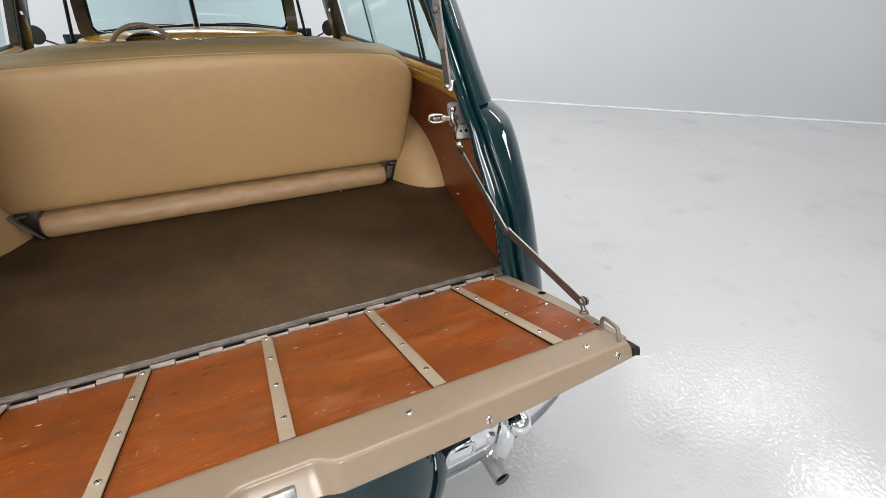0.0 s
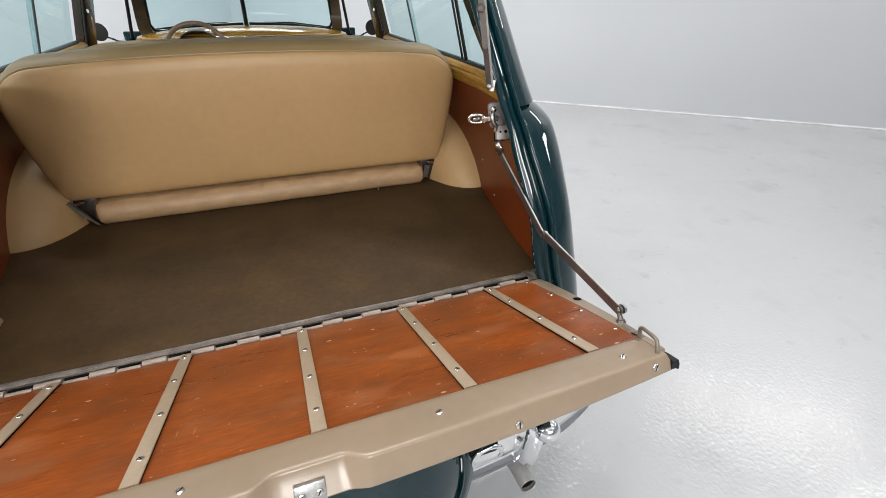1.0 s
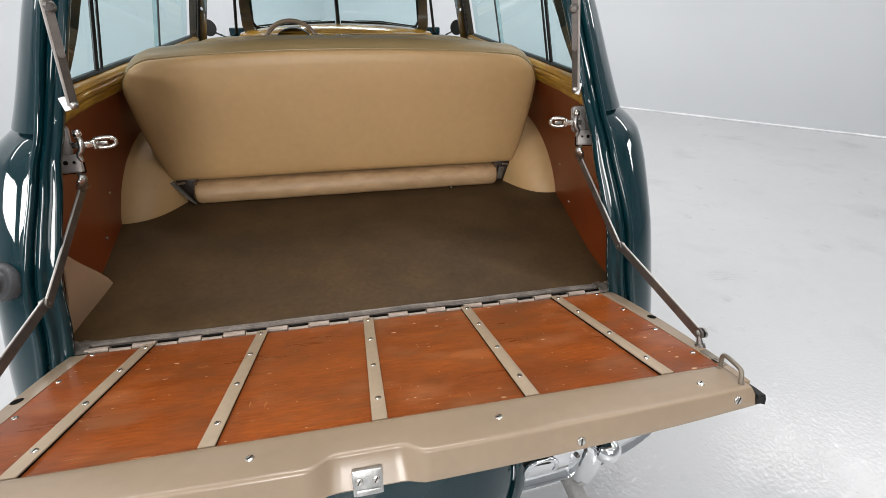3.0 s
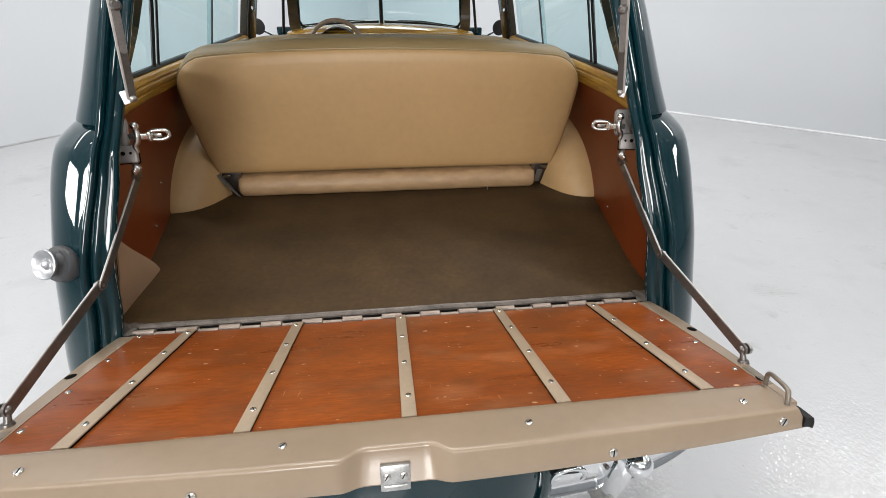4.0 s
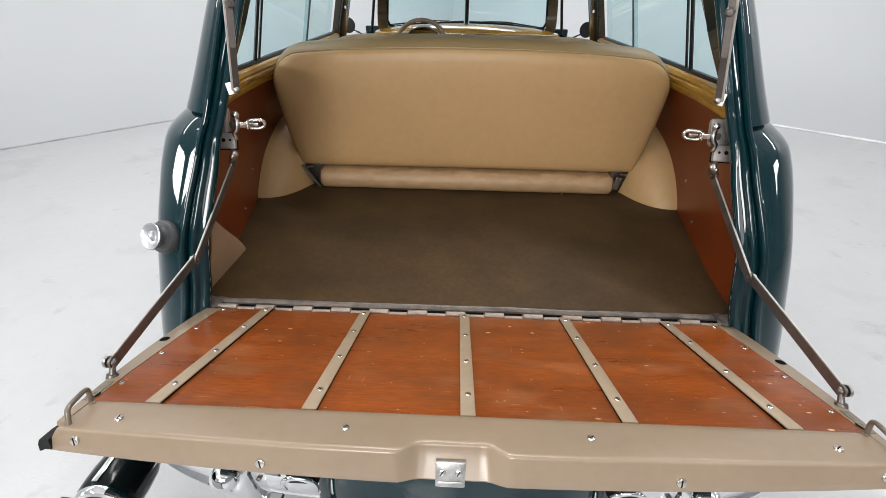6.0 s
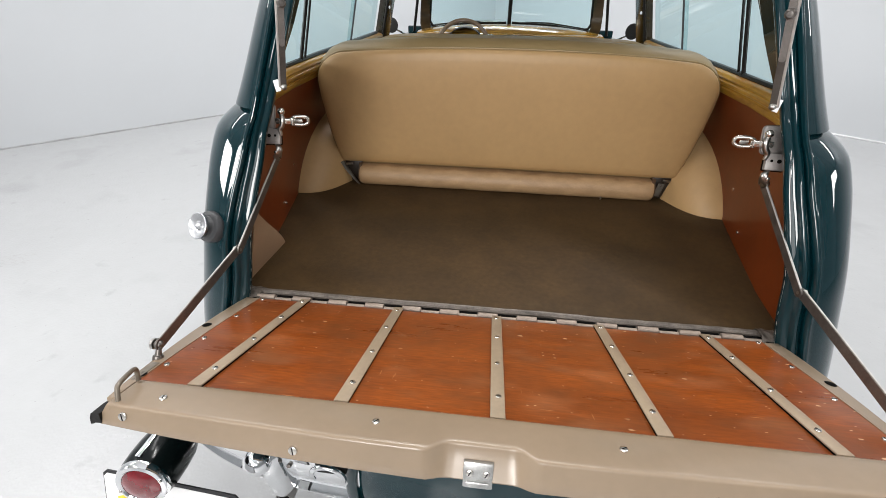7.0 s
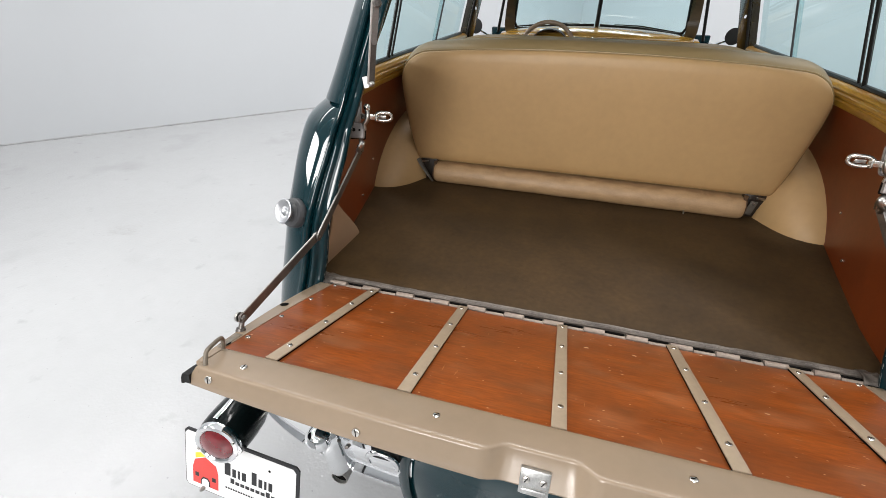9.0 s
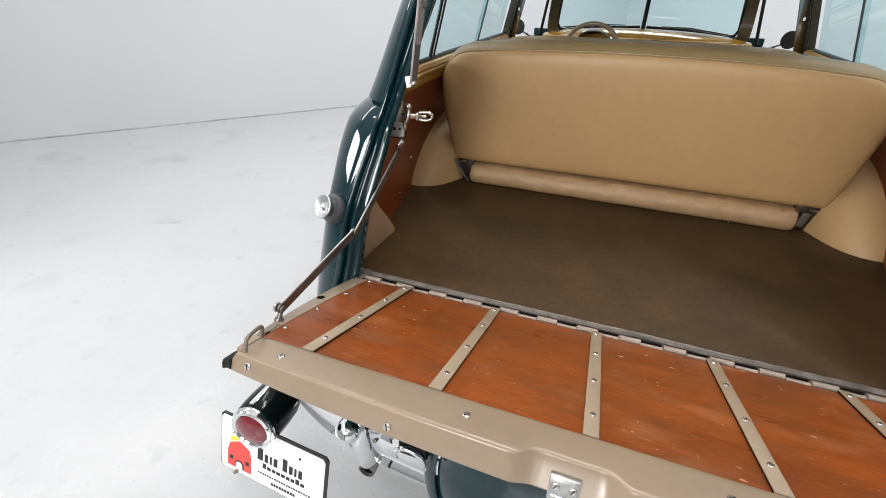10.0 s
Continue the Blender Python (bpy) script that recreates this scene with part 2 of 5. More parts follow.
def glass_material(name, tint, rough=0.0):
    """Thin tinted pane: what lies behind it shows through, with a mirror reflection on top."""
    m = bpy.data.materials.new(name)
    m.use_nodes = True
    nt = m.node_tree
    N, L = nt.nodes, nt.links
    N.remove(N["Principled BSDF"])
    tr = N.new("ShaderNodeBsdfTransparent")
    tr.inputs[0].default_value = (*tint, 1)
    gl = N.new("ShaderNodeBsdfGlossy")
    gl.inputs["Roughness"].default_value = rough
    lw = N.new("ShaderNodeLayerWeight")
    lw.inputs[0].default_value = 0.5
    pw = N.new("ShaderNodeMath")
    pw.operation = "POWER"
    pw.inputs[1].default_value = 4.0
    L.new(lw.outputs["Facing"], pw.inputs[0])
    fr = N.new("ShaderNodeMapRange")
    fr.inputs[3].default_value, fr.inputs[4].default_value = 0.05, 0.6
    L.new(pw.outputs[0], fr.inputs[0])
    mx = N.new("ShaderNodeMixShader")
    L.new(fr.outputs[0], mx.inputs[0])
    L.new(tr.outputs[0], mx.inputs[1])
    L.new(gl.outputs[0], mx.inputs[2])
    L.new(mx.outputs[0], N["Material Output"].inputs[0])
    return m


GLASS = glass_material("tinted_glass", (0.74, 0.93, 0.95))


# ---- mesh helpers ----
def finish(name, bm, material, smooth=True, angle=40):
    me = bpy.data.meshes.new(name)
    bmesh.ops.recalc_face_normals(bm, faces=bm.faces)
    if smooth:
        for f in bm.faces:
            f.smooth = True
        lim = radians(angle)
        for e in bm.edges:
            if len(e.link_faces) == 2 and e.calc_face_angle(0) > lim:
                e.smooth = False
    bm.to_mesh(me)
    bm.free()
    me.materials.append(material)
    return me


def part(name, bm, material, parent=None, label="", m=None, smooth=True, angle=40):
    ob = new(name, finish(name, bm, material, smooth, angle))
    if parent is not None:
        ob.parent = parent
    if m is not None:
        ob.matrix_basis = m
    return tagged(ob, label)


def share(ob, parent, m):
    """Another part on the same mesh."""
    c = new(ob.name, ob.data)
    c.parent = parent
    c.matrix_basis = m
    if "label" in ob:
        c["label"] = ob["label"]
    return c


def add_box(bm, x0, x1, y0, y1, z0, z1, bevel=0.0, seg=2, m=None):
    r = bmesh.ops.create_cube(bm, size=1)
    vs = r["verts"]
    for v in vs:
        v.co = Vector(((x0 + x1) / 2 + v.co.x * (x1 - x0), (y0 + y1) / 2 + v.co.y * (y1 - y0), (z0 + z1) / 2 + v.co.z * (z1 - z0)))
    if bevel:
        es = list({e for v in vs for e in v.link_edges})
        got = bmesh.ops.bevel(bm, geom=es, offset=bevel, segments=seg, affect="EDGES", profile=0.5)
        vs = list({v for f in got["faces"] for v in f.verts} | {v for v in vs if v.is_valid})
    if m is not None:
        bmesh.ops.transform(bm, matrix=m, verts=[v for v in vs if v.is_valid])
    return bm


def box(*a, **k):
    return add_box(bmesh.new(), *a, **k)


def add_tube(bm, pts, r, seg=12, caps=True, flat=1.0):
    """A round bar along points; r may be a list."""
    P = [Vector(p) for p in pts]
    rs = r if isinstance(r, (list, tuple)) else [r] * len(P)
    rings = []
    up = None
    for i, p in enumerate(P):
        d = (P[min(i + 1, len(P) - 1)] - P[max(i - 1, 0)]).normalized()
        if up is None:
            up = Vector((0, 0, 1)) if abs(d.z) < 0.9 else Vector((1, 0, 0))
        s = d.cross(up).normalized()
        up = s.cross(d).normalized()
        rings.append([bm.verts.new(p + (s * math.cos(a) + up * math.sin(a) * flat) * rs[i]) for a in [2 * math.pi * k / seg for k in range(seg)]])
    for a, b in zip(rings, rings[1:]):
        for k in range(seg):
            bm.faces.new((a[k], a[(k + 1) % seg], b[(k + 1) % seg], b[k]))
    if caps:
        bm.faces.new(rings[0])
        bm.faces.new(rings[-1])
    return bm


def tube(*a, **k):
    return add_tube(bmesh.new(), *a, **k)


def bent(pts, n=5):
    """Points along a smooth curve through the given ones."""
    P = [Vector(p) for p in pts]
    out = []
    for i in range(len(P) - 1):
        a, b, c, d = P[max(i - 1, 0)], P[i], P[i + 1], P[min(i + 2, len(P) - 1)]
        for k in range(n):
            f = k / n
            out.append(0.5 * (2 * b + (c - a) * f + (2 * a - 5 * b + 4 * c - d) * f * f + (3 * b - a - 3 * c + d) * f ** 3))
    return out + [P[-1]]


def lathe(profile, seg=32):
    """Profile of (radius, height) turned about z; ends at radius 0 are closed."""
    bm = bmesh.new()
    rings = []
    for r, h in profile:
        if r < 1e-6:
            rings.append([bm.verts.new((0, 0, h))])
        else:
            rings.append([bm.verts.new((r * math.cos(2 * math.pi * k / seg), r * math.sin(2 * math.pi * k / seg), h)) for k in range(seg)])
    for a, b in zip(rings, rings[1:]):
        for k in range(seg):
            j = (k + 1) % seg
            if len(a) == 1 and len(b) == 1:
                continue
            if len(a) == 1:
                bm.faces.new((a[0], b[j], b[k]))
            elif len(b) == 1:
                bm.faces.new((a[k], a[j], b[0]))
            else:
                bm.faces.new((a[k], a[j], b[j], b[k]))
    return bm


def loft(rows, closed=False, caps=False):
    bm = bmesh.new()
    R = [[bm.verts.new(p) for p in row] for row in rows]
    for a, b in zip(R, R[1:]):
        n = len(a)
        for k in range(n if closed else n - 1):
            j = (k + 1) % n
            bm.faces.new((a[k], a[j], b[j], b[k]))
    if caps:
        bm.faces.new(R[0])
        bm.faces.new(R[-1])
    return bm


def thick(bm, t):
    """Give an open sheet a thickness along its normals."""
    bmesh.ops.recalc_face_normals(bm, faces=bm.faces)
    bmesh.ops.solidify(bm, geom=list(bm.faces), thickness=t)
    return bm


def prism(poly, z0, z1, bevel=0.0):
    """A flat polygon of (x, y) raised from z0 to z1."""
    bm = bmesh.new()
    lo = [bm.verts.new((x, y, z0)) for x, y in poly]
    hi = [bm.verts.new((x, y, z1)) for x, y in poly]
    n = len(poly)
    bm.faces.new(lo[::-1])
    top = bm.faces.new(hi)
    for k in range(n):
        bm.faces.new((lo[k], lo[(k + 1) % n], hi[(k + 1) % n], hi[k]))
    if bevel:
        bmesh.ops.bevel(bm, geom=list(top.edges), offset=bevel, segments=2, affect="EDGES", profile=0.5)
    return bm


def interp(table, z):
    for (a, *va), (b, *vb) in zip(table, table[1:]):
        if z <= b:
            f = max(0.0, (z - a) / (b - a))
            return [p + (q - p) * f for p, q in zip(va, vb)]
    return list(table[-1][1:])


def along(a, b):
    """A pose at a whose z axis points to b."""
    d = Vector(b) - Vector(a)
    return Matrix.Translation(a) @ d.to_track_quat("Z", "Y").to_matrix().to_4x4()


def empty(name, m=None, parent=None):
    ob = new(name)
    ob.empty_display_size = 0.1
    if parent is not None:
        ob.parent = parent
    if m is not None:
        ob.matrix_basis = m
    return ob


def screw_mesh(r=0.0055, h=0.0028):
    """A round slotted screw head."""
    bm = lathe([(r, -0.002), (r, h * 0.45), (r * 0.9, h * 0.85), (r * 0.7, h), (0, h)], 16)
    return bm


# ---- the studio ----
def room():
    tagged(part("floor", box(-16, 16, -16, 16, -0.1, 0), FLOOR, smooth=False), "white glossy epoxy studio floor with faint scuffs", "floor", kind="structure")
    # two walls meet in a corner ahead of the car; two more close the room behind
    c = Vector((-0.20, 7.89, 0))
    a = Vector((math.cos(radians(229.8)), math.sin(radians(229.8)), 0))     # along the wall on the car's near side
    b = Vector((math.cos(radians(320.1)), math.sin(radians(320.1)), 0))
    la, lb = 15.0, 16.0
    corners = [c, c + a * la, c + a * la + b * lb, c + b * lb]
    names = ("wall_west", "wall_south", "wall_east", "wall_north")
    for k in range(4):
        p, q = corners[k], corners[(k + 1) % 4]
        d = (q - p)
        n = Vector((-d.y, d.x, 0)).normalized()
        mid = sum(corners, Vector()) / 4
        if n.dot(mid - p) > 0:
            n = -n
        u = d.normalized()
        bm = bmesh.new()
        base = [p - u * 0.2, q + u * 0.2, q + u * 0.2 + n * 0.2, p - u * 0.2 + n * 0.2]
        lo = [bm.verts.new((v.x, v.y, -0.02)) for v in base]
        hi = [bm.verts.new((v.x, v.y, ROOM_H)) for v in base]
        bm.faces.new(lo)
        bm.faces.new(hi)
        for i in range(4):
            bm.faces.new((lo[i], lo[(i + 1) % 4], hi[(i + 1) % 4], hi[i]))
        tagged(part(names[k], bm, WALL, smooth=False), "plain white painted studio wall", "wall", kind="structure")
        # thin caulked seam along the foot of the wall
        bm = bmesh.new()
        steps = 60
        pts = []
        for i in range(steps + 1):
            w = p + d * i / steps - n * 0.004
            pts.append((w.x, w.y, 0.006 + 0.004 * noise.noise((i * 0.7, k, 0))))
        add_tube(bm, pts, [(0.007 if k == 0 else 0.011) + 0.008 * abs(noise.noise((i * 1.3, k + 5, 0))) for i in range(steps + 1)], 6)
        tagged(part("baseboard", bm, CAULK if k == 0 else PALE_CAULK), "uneven white caulk seam at the wall foot", "baseboard", kind="structure")
    tagged(part("ceiling", box(-16, 16, -16, 16, ROOM_H, ROOM_H + 0.1), CEIL, smooth=False), "plain white studio ceiling", "ceiling", kind="structure")


room()


def scuffs():
    """Faint hatched marks and specks lying on the floor."""
    rnd = random.Random(4)
    bm = bmesh.new()

    def dash(x, y, l, w, a):
        c, q = math.cos(a) * l / 2, math.sin(a) * l / 2
        n = Vector((-math.sin(a), math.cos(a), 0)) * w / 2
        p = Vector((x, y, 0.0012))
        d = Vector((c, q, 0))
        bm.faces.new([bm.verts.new(v) for v in (p - d - n, p + d - n, p + d + n, p - d + n)])

    for cx, cy, a, lines, long in ((-2.71, 1.02, 0.4, 8, 0.17), (-2.05, 2.15, 0.3, 6, 0.20), (1.96, 0.90, -0.2, 7, 0.20), (2.55, 1.75, 0.1, 5, 0.30)):
        for k in range(lines):
            v = (k - lines / 2) * 0.017
            u = -long / 2 + rnd.uniform(0, 0.04)
            while u < long / 2:
                l = rnd.uniform(0.02, 0.07)
                dash(cx + (u + l / 2) * math.cos(a) - v * math.sin(a), cy + (u + l / 2) * math.sin(a) + v * math.cos(a), l, rnd.uniform(0.0015, 0.0035), a + rnd.uniform(-0.04, 0.04))
                u += l + rnd.uniform(0.004, 0.05)
    for k in range(90):
        side = rnd.choice((-1, 1))
        dash(side * rnd.uniform(1.1, 4.5), rnd.uniform(-0.6, 3.2), rnd.uniform(0.004, 0.02), rnd.uniform(0.002, 0.006), rnd.uniform(0, 3.1))
    ob = part("floor_scuffs", bm, SCUFF, smooth=False)
    tagged(ob, "faint grey scuffs and specks on the white floor", "scuffs", kind="stuff")


scuffs()

# ---- lamp bodies, out of view, added to carry the lights ----
def ceiling_fixture(m):
    f = tagged(empty("ceiling_light", m), "long white ceiling light with bare tubes", "light", group="studio ceiling lights")
    part("housing", box(-0.11, 0.11, -1.36, 1.36, 0.03, 0.14, bevel=0.01), CEIL, f)
    for y in (-1.34, 1.34):
        part("end_cap", box(-0.10, 0.10, y - 0.02, y + 0.02, -0.01, 0.03, bevel=0.004), CEIL, f)
    return f


def stand_light(name, label, group, m, w, h, hung=False):
    """A flat light head on a pole with three legs, or hung from two rods; the head's face looks along -z of m."""
    x, y, z = m.translation
    st = tagged(empty(name, pose(x, y, 0)), label, "light", group=group)
    to = pose(-x, -y, 0) @ m
    part("shell", box(-w / 2 - 0.03, w / 2 + 0.03, -h / 2 - 0.03, h / 2 + 0.03, 0.012, 0.10, bevel=0.02), CEIL, st, "white light housing", m=to)
    back = to @ Vector((0, 0, 0.13))
    if hung:
        for k in (-1, 1):
            top = to @ Vector((k * w * 0.4, h / 2, 0.06))
            part("rod", tube([tuple(top), (top.x, top.y, ROOM_H)], 0.008, 8), DARK_STEEL, st)
        return st
    part("pole", tube([(back.x, back.y, 0.30), (back.x, back.y, back.z)], 0.016, 12), DARK_STEEL, st)
    for k in range(3):
        a = radians(90 + 120 * k)
        part("leg", tube([(back.x, back.y, 0.45), (back.x + 0.42 * math.cos(a), back.y + 0.42 * math.sin(a), 0.012)], 0.011, 8), DARK_STEEL, st)
    return st


def lamp_bodies():
    first = None
    for x, y, watts, turn in LAMPS:
        m = pose(x, y, ROOM_H - 0.14, 0, 0, ROOM_TURN + turn)
        if first is None:
            first = ceiling_fixture(m)
        else:
            copy_thing(first, m)
    for x, y, wide, high, watts in PANELS:
        stand_light("panel_light", "flat panel light hung from the ceiling", "studio panel lights", look((x, y, PANEL_Z), (0, 0, 1.45)), wide, high, hung=True)
    # bodies for the added fill lights, out of view
    for x, watts in SOFTBOXES:
        stand_light("softbox", "square softbox on a black stand, added as unseen fill", "studio softboxes", look((x, -4.2, 2.1), (0, 0.6, 0.9)), 1.2, 1.2)


lamp_bodies()

# ---- the car ----
car = tagged(empty("station_wagon"), "dark teal vintage station wagon with its tailgate lowered", "car")

# rear corner of the body: height, shift inwards, shift forwards, half width of the rounded corner
LEAN_TABLE = [(0.45, -0.045, -0.085, 0.1866), (0.6, -0.035, -0.06, 0.1915), (0.755, -0.006, -0.03, 0.2030), (0.86, 0.002, -0.004, 0.1965), (0.95, 0.021, 0.029, 0.2055), (1.02, 0.04, 0.06, 0.2184), (1.08, 0.055, 0.085, 0.2150), (1.13, 0.07, 0.11, 0.1944),
              (1.36, 0.11, 0.22, 0.1744), (1.5, 0.14, 0.29, 0.1612), (1.7, 0.19, 0.42, 0.1503), (1.86, 0.26, 0.6, 0.1401)]
JAMB = [(0.665, 0.105), (0.606, 0.042), (0.6042, 0.036), (0.6055, 0.0315), (0.6085, 0.0292), (0.612, 0.0282), (0.6225, 0.0272), (0.625, 0.0245), (0.6272, 0.0195), (0.6305, 0.017), (0.6345, 0.018), (0.637, 0.0235),
        (0.6395, 0.0285), (0.643, 0.0295), (0.646, 0.0275), (0.6472, 0.0205), (0.6482, 0.011), (0.6502, 0.0085), (0.653, 0.0085), (0.656, 0.0105)]


def smooth(table, z):
    """Like interp, but without kinks."""
    n = len(table)
    i = max(0, min(n - 2, sum(1 for r in table if r[0] <= z) - 1))
    p0, p1, p2, p3 = table[max(i - 1, 0)], table[i], table[i + 1], table[min(i + 2, n - 1)]
    h = p2[0] - p1[0]
    f = max(0.0, min(1.0, (z - p1[0]) / h))
    out = []
    for k in range(1, len(p1)):
        m1 = (p2[k] - p0[k]) / max(p2[0] - p0[0], 1e-6) * h
        m2 = (p3[k] - p1[k]) / max(p3[0] - p1[0], 1e-6) * h
        out.append((2 * f ** 3 - 3 * f * f + 1) * p1[k] + (f ** 3 - 2 * f * f + f) * m1 + (3 * f * f - 2 * f ** 3) * p2[k] + (f ** 3 - f * f) * m2)
    return out


# how far the inner edge of the jamb draws back, by height
JAMB_BACK = [(0.4, 0.0), (0.92, 0.0), (1.0, 0.006), (1.07, 0.014), (1.13, 0.019), (1.25, 0.016), (1.5, 0.012), (2.0, 0.010)]


def jamb_x(x, z):
    return x + smooth(JAMB_BACK, z)[0] * max(0.0, min(1.0, (0.656 - x) / 0.052))


def corner(z, side, inset=0.0, y_end=None, jamb=True):
    dx, dy, a = smooth(LEAN_TABLE, z)
    a += 0.006 if side > 0 else 0.0
    pts = [(jamb_x(x, z) if n else x, y) for n, (x, y) in enumerate(JAMB)] if jamb else [JAMB[-1]]
    for k in range(18):
        th = radians(9.5 + 80.5 * (k / 17) ** 1.5)
        pts.append((0.60 + (a - inset) * math.sin(th) ** 0.65, 0.43 - (0.418 - inset) * max(0.0, math.cos(th)) ** 0.65))
    out = [(side * (x - dx), y + dy, z) for x, y in pts]
    if y_end is not None:
        x = out[-1][0]
        out.append((x, y_end, z))
    return out


def body():
    for s, n in ((1, "body_side"), (-1, "body_side")):
        zs = [0.46 + 0.025 * k for k in range(21)] + [0.972 + 0.012 * k for k in range(11)] + [1.102, 1.109, 1.115]
        rows = [corner(z, s, 6.5 * max(0.0, z - 1.07) ** 2, 1.95, jamb=False) for z in zs]
        # the top of the flank turns in under the window line
        nj = 1
        last = rows[-1]
        for ins, fw, zz in ((0.022, 0.016, 1.127), (0.032, 0.02, 1.129)):
            here = corner(zz, s, 0.012, 1.95, jamb=False)
            rows.append([here[k] if k < nj else (x - s * (ins if y < 0.3 else ins * 0.1), y + fw, zz) for k, (x, y, z) in enumerate(last)])
        part(n, thick(loft(rows), 0.004), TEAL, car, angle=75)
        # front door below its window
        rows = [[(corner(z, s, jamb=False)[-1][0], y, z) for y in (1.956, 2.5, 3.1)] for z in [0.46 + 0.05 * k for k in range(13)]]
        rows.append([(x - s * 0.04, y, z + 0.004) for x, y, z in rows[-1]])
        part("front_door", thick(loft(rows), 0.004), TEAL, car, "dark teal front door")
        # pressed jamb round the opening, from the sill to the roof
        rows = [corner(0.46 + 0.02 * k, s)[:len(JAMB)] for k in range(71)]
        part("door_jamb", thick(loft(rows), 0.003), TEAL, car, "dark teal pressed door jamb", angle=60)
        # upper corner pillar
        rows = []
        for z in [1.1295 + 0.03 * k for k in range(13)] + [1.55, 1.62, 1.7, 1.78, 1.86]:
            r = corner(z, s, 0.012, jamb=False)
            yg = 0.52 + (z - 1.15) * 0.72
            keep = [p for p in r if p[1] < yg]
            p, q = keep[-1], r[min(len(keep), len(r) - 1)]
            f = (yg - p[1]) / (q[1] - p[1]) if q[1] > p[1] else 0.0
            tail = tuple(u + (w - u) * f for u, w in zip(p, q))
            keep += [tail] * (len(r) - len(keep))
            rows.append(keep)
        part("corner_pillar", thick(loft(rows), 0.004), TEAL, car, angle=75)
        # pale welt along the inner edge of the opening
        pts = []
        for z in [0.70 + 0.025 * k for k in range(18)]:
            dx, dy, a = smooth(LEAN_TABLE, z)
            pts.append((s * (jamb_x(0.6040, z) - dx), 0.0340 + dy, z))
        part("welt", tube(pts, 0.0024, 8), ALU_BRIGHT, car, "pale edge welt")
        # raised pads pressed into the flat of the jamb
        for z0, z1 in ((1.14, 1.36),):
            rows = []
            n = int((z1 - z0) / 0.006)
            for k in range(n + 1):
                z = z0 + (z1 - z0) * k / n
                dx, dy, a = smooth(LEAN_TABLE, z)
                end = min(1.0, min(k, n - k) / 3)
                end = math.sqrt(max(0.0, 1 - (1 - end) ** 2))
                row = []
                for j in range(11):
                    v = -1 + 2 * j / 10
                    h = 0.0042 * max(0.0, 1 - v ** 4) * end
                    row.append((s * (jamb_x(0.6150, z) - dx + 0.0056 * v * (0.5 + 0.5 * end)), 0.0282 + dy - h - 0.0018 * v, z))
                rows.append(row)
            part("jamb_pad", loft(rows), TEAL, car)


body()

# floor pan, firewall and roof close the shell
pan = [(0.615, 0.022), (0.65, 0.12), (0.70, 0.30), (0.765, 0.62), (0.78, 1.0), (0.78, 3.05)]
part("floor_pan", prism([(-x, y) for x, y in pan] + [(x, y) for x, y in pan[::-1]], 0.60, 0.688), DARK_STEEL, car)
part("rear_sill", box(-0.615, 0.615, -0.05, 0.02, 0.50, 0.672, bevel=0.008), TEAL, car)
for s in (1, -1):
    part("jamb_foot", prism([(s * 0.600, 0.012), (s * 0.640, -0.020), (s * 0.670, -0.020), (s * 0.700, 0.12), (s * 0.655, 0.12)], 0.52, 0.694), DARK, car, "dark body corner under the jamb")
part("rear_valance", box(-0.66, 0.66, 0.0, 0.03, 0.36, 0.56, bevel=0.008), TEAL, car)
part("firewall", box(-0.78, 0.78, 3.02, 3.07, 0.5, 1.10, bevel=0.01), TEAL, car)


def roof():
    rows = []
    for y, w, h in ((0.62, 0.36, 1.86), (0.75, 0.5, 1.92), (1.0, 0.56, 1.96), (1.8, 0.58, 1.97), (2.5, 0.56, 1.94), (2.85, 0.52, 1.84), (2.98, 0.5, 1.74)):
        row = []
        for k in range(25):
            u = -1 + 2 * k / 24
            row.append((u * (w + 0.06), y, h - (0.30 if abs(u) == 1 else 0.22 * abs(u) ** 4)))
        rows.append(row)
    part("roof", thick(loft(rows), 0.02), TEAL, car)
    inner = [[(x * 0.97, y, z - 0.024) for x, y, z in row] for row in rows]
    part("headliner", thick(loft(inner), 0.004), HEADLINER, car, "tan cloth headliner")


roof()

def front_end():
    rows = []
    for y, w, h in ((3.06, 0.60, 1.06), (3.3, 0.54, 1.05), (3.7, 0.46, 1.02), (4.05, 0.40, 0.97), (4.25, 0.34, 0.88), (4.32, 0.28, 0.70), (4.33, 0.24, 0.45)):
        rows.append([(w * math.sin(radians(a)), y, 0.42 + (h - 0.42) * max(0.0, math.cos(radians(a))) ** 0.45) for a in range(-90, 91, 10)])
    part("bonnet", thick(loft(rows), 0.004), TEAL, car, "dark teal rounded bonnet")
    for s in (1, -1):
        rows = []
        for k in range(17):
            th = radians(-8 + 196 * k / 16)
            y, z = 3.55 + 0.47 * math.cos(th), 0.42 + 0.46 * math.sin(th)
            rows.append([(s * (0.46 + 0.36 * f), y, z - 0.05 * f ** 3 if f < 1 else z - 0.09) for f in (0, 0.25, 0.5, 0.75, 0.92, 1.0)])
        part("front_wing", thick(loft(rows), 0.004), TEAL, car, "dark teal rounded front wing")


front_end()

# ---- tailgate: local y runs out from the hinge (negative), z stands on the panel ----
GATE_TILT = -18.3
SX = -0.003               # the strips' middle
gate = part("tailgate", box(-0.57, 0.57, -0.43, -0.004, -0.034, -0.013, bevel=0.005), TAN_PAINT, car, "tan painted tailgate frame", m=pose(0, 0, 0.70, GATE_TILT))


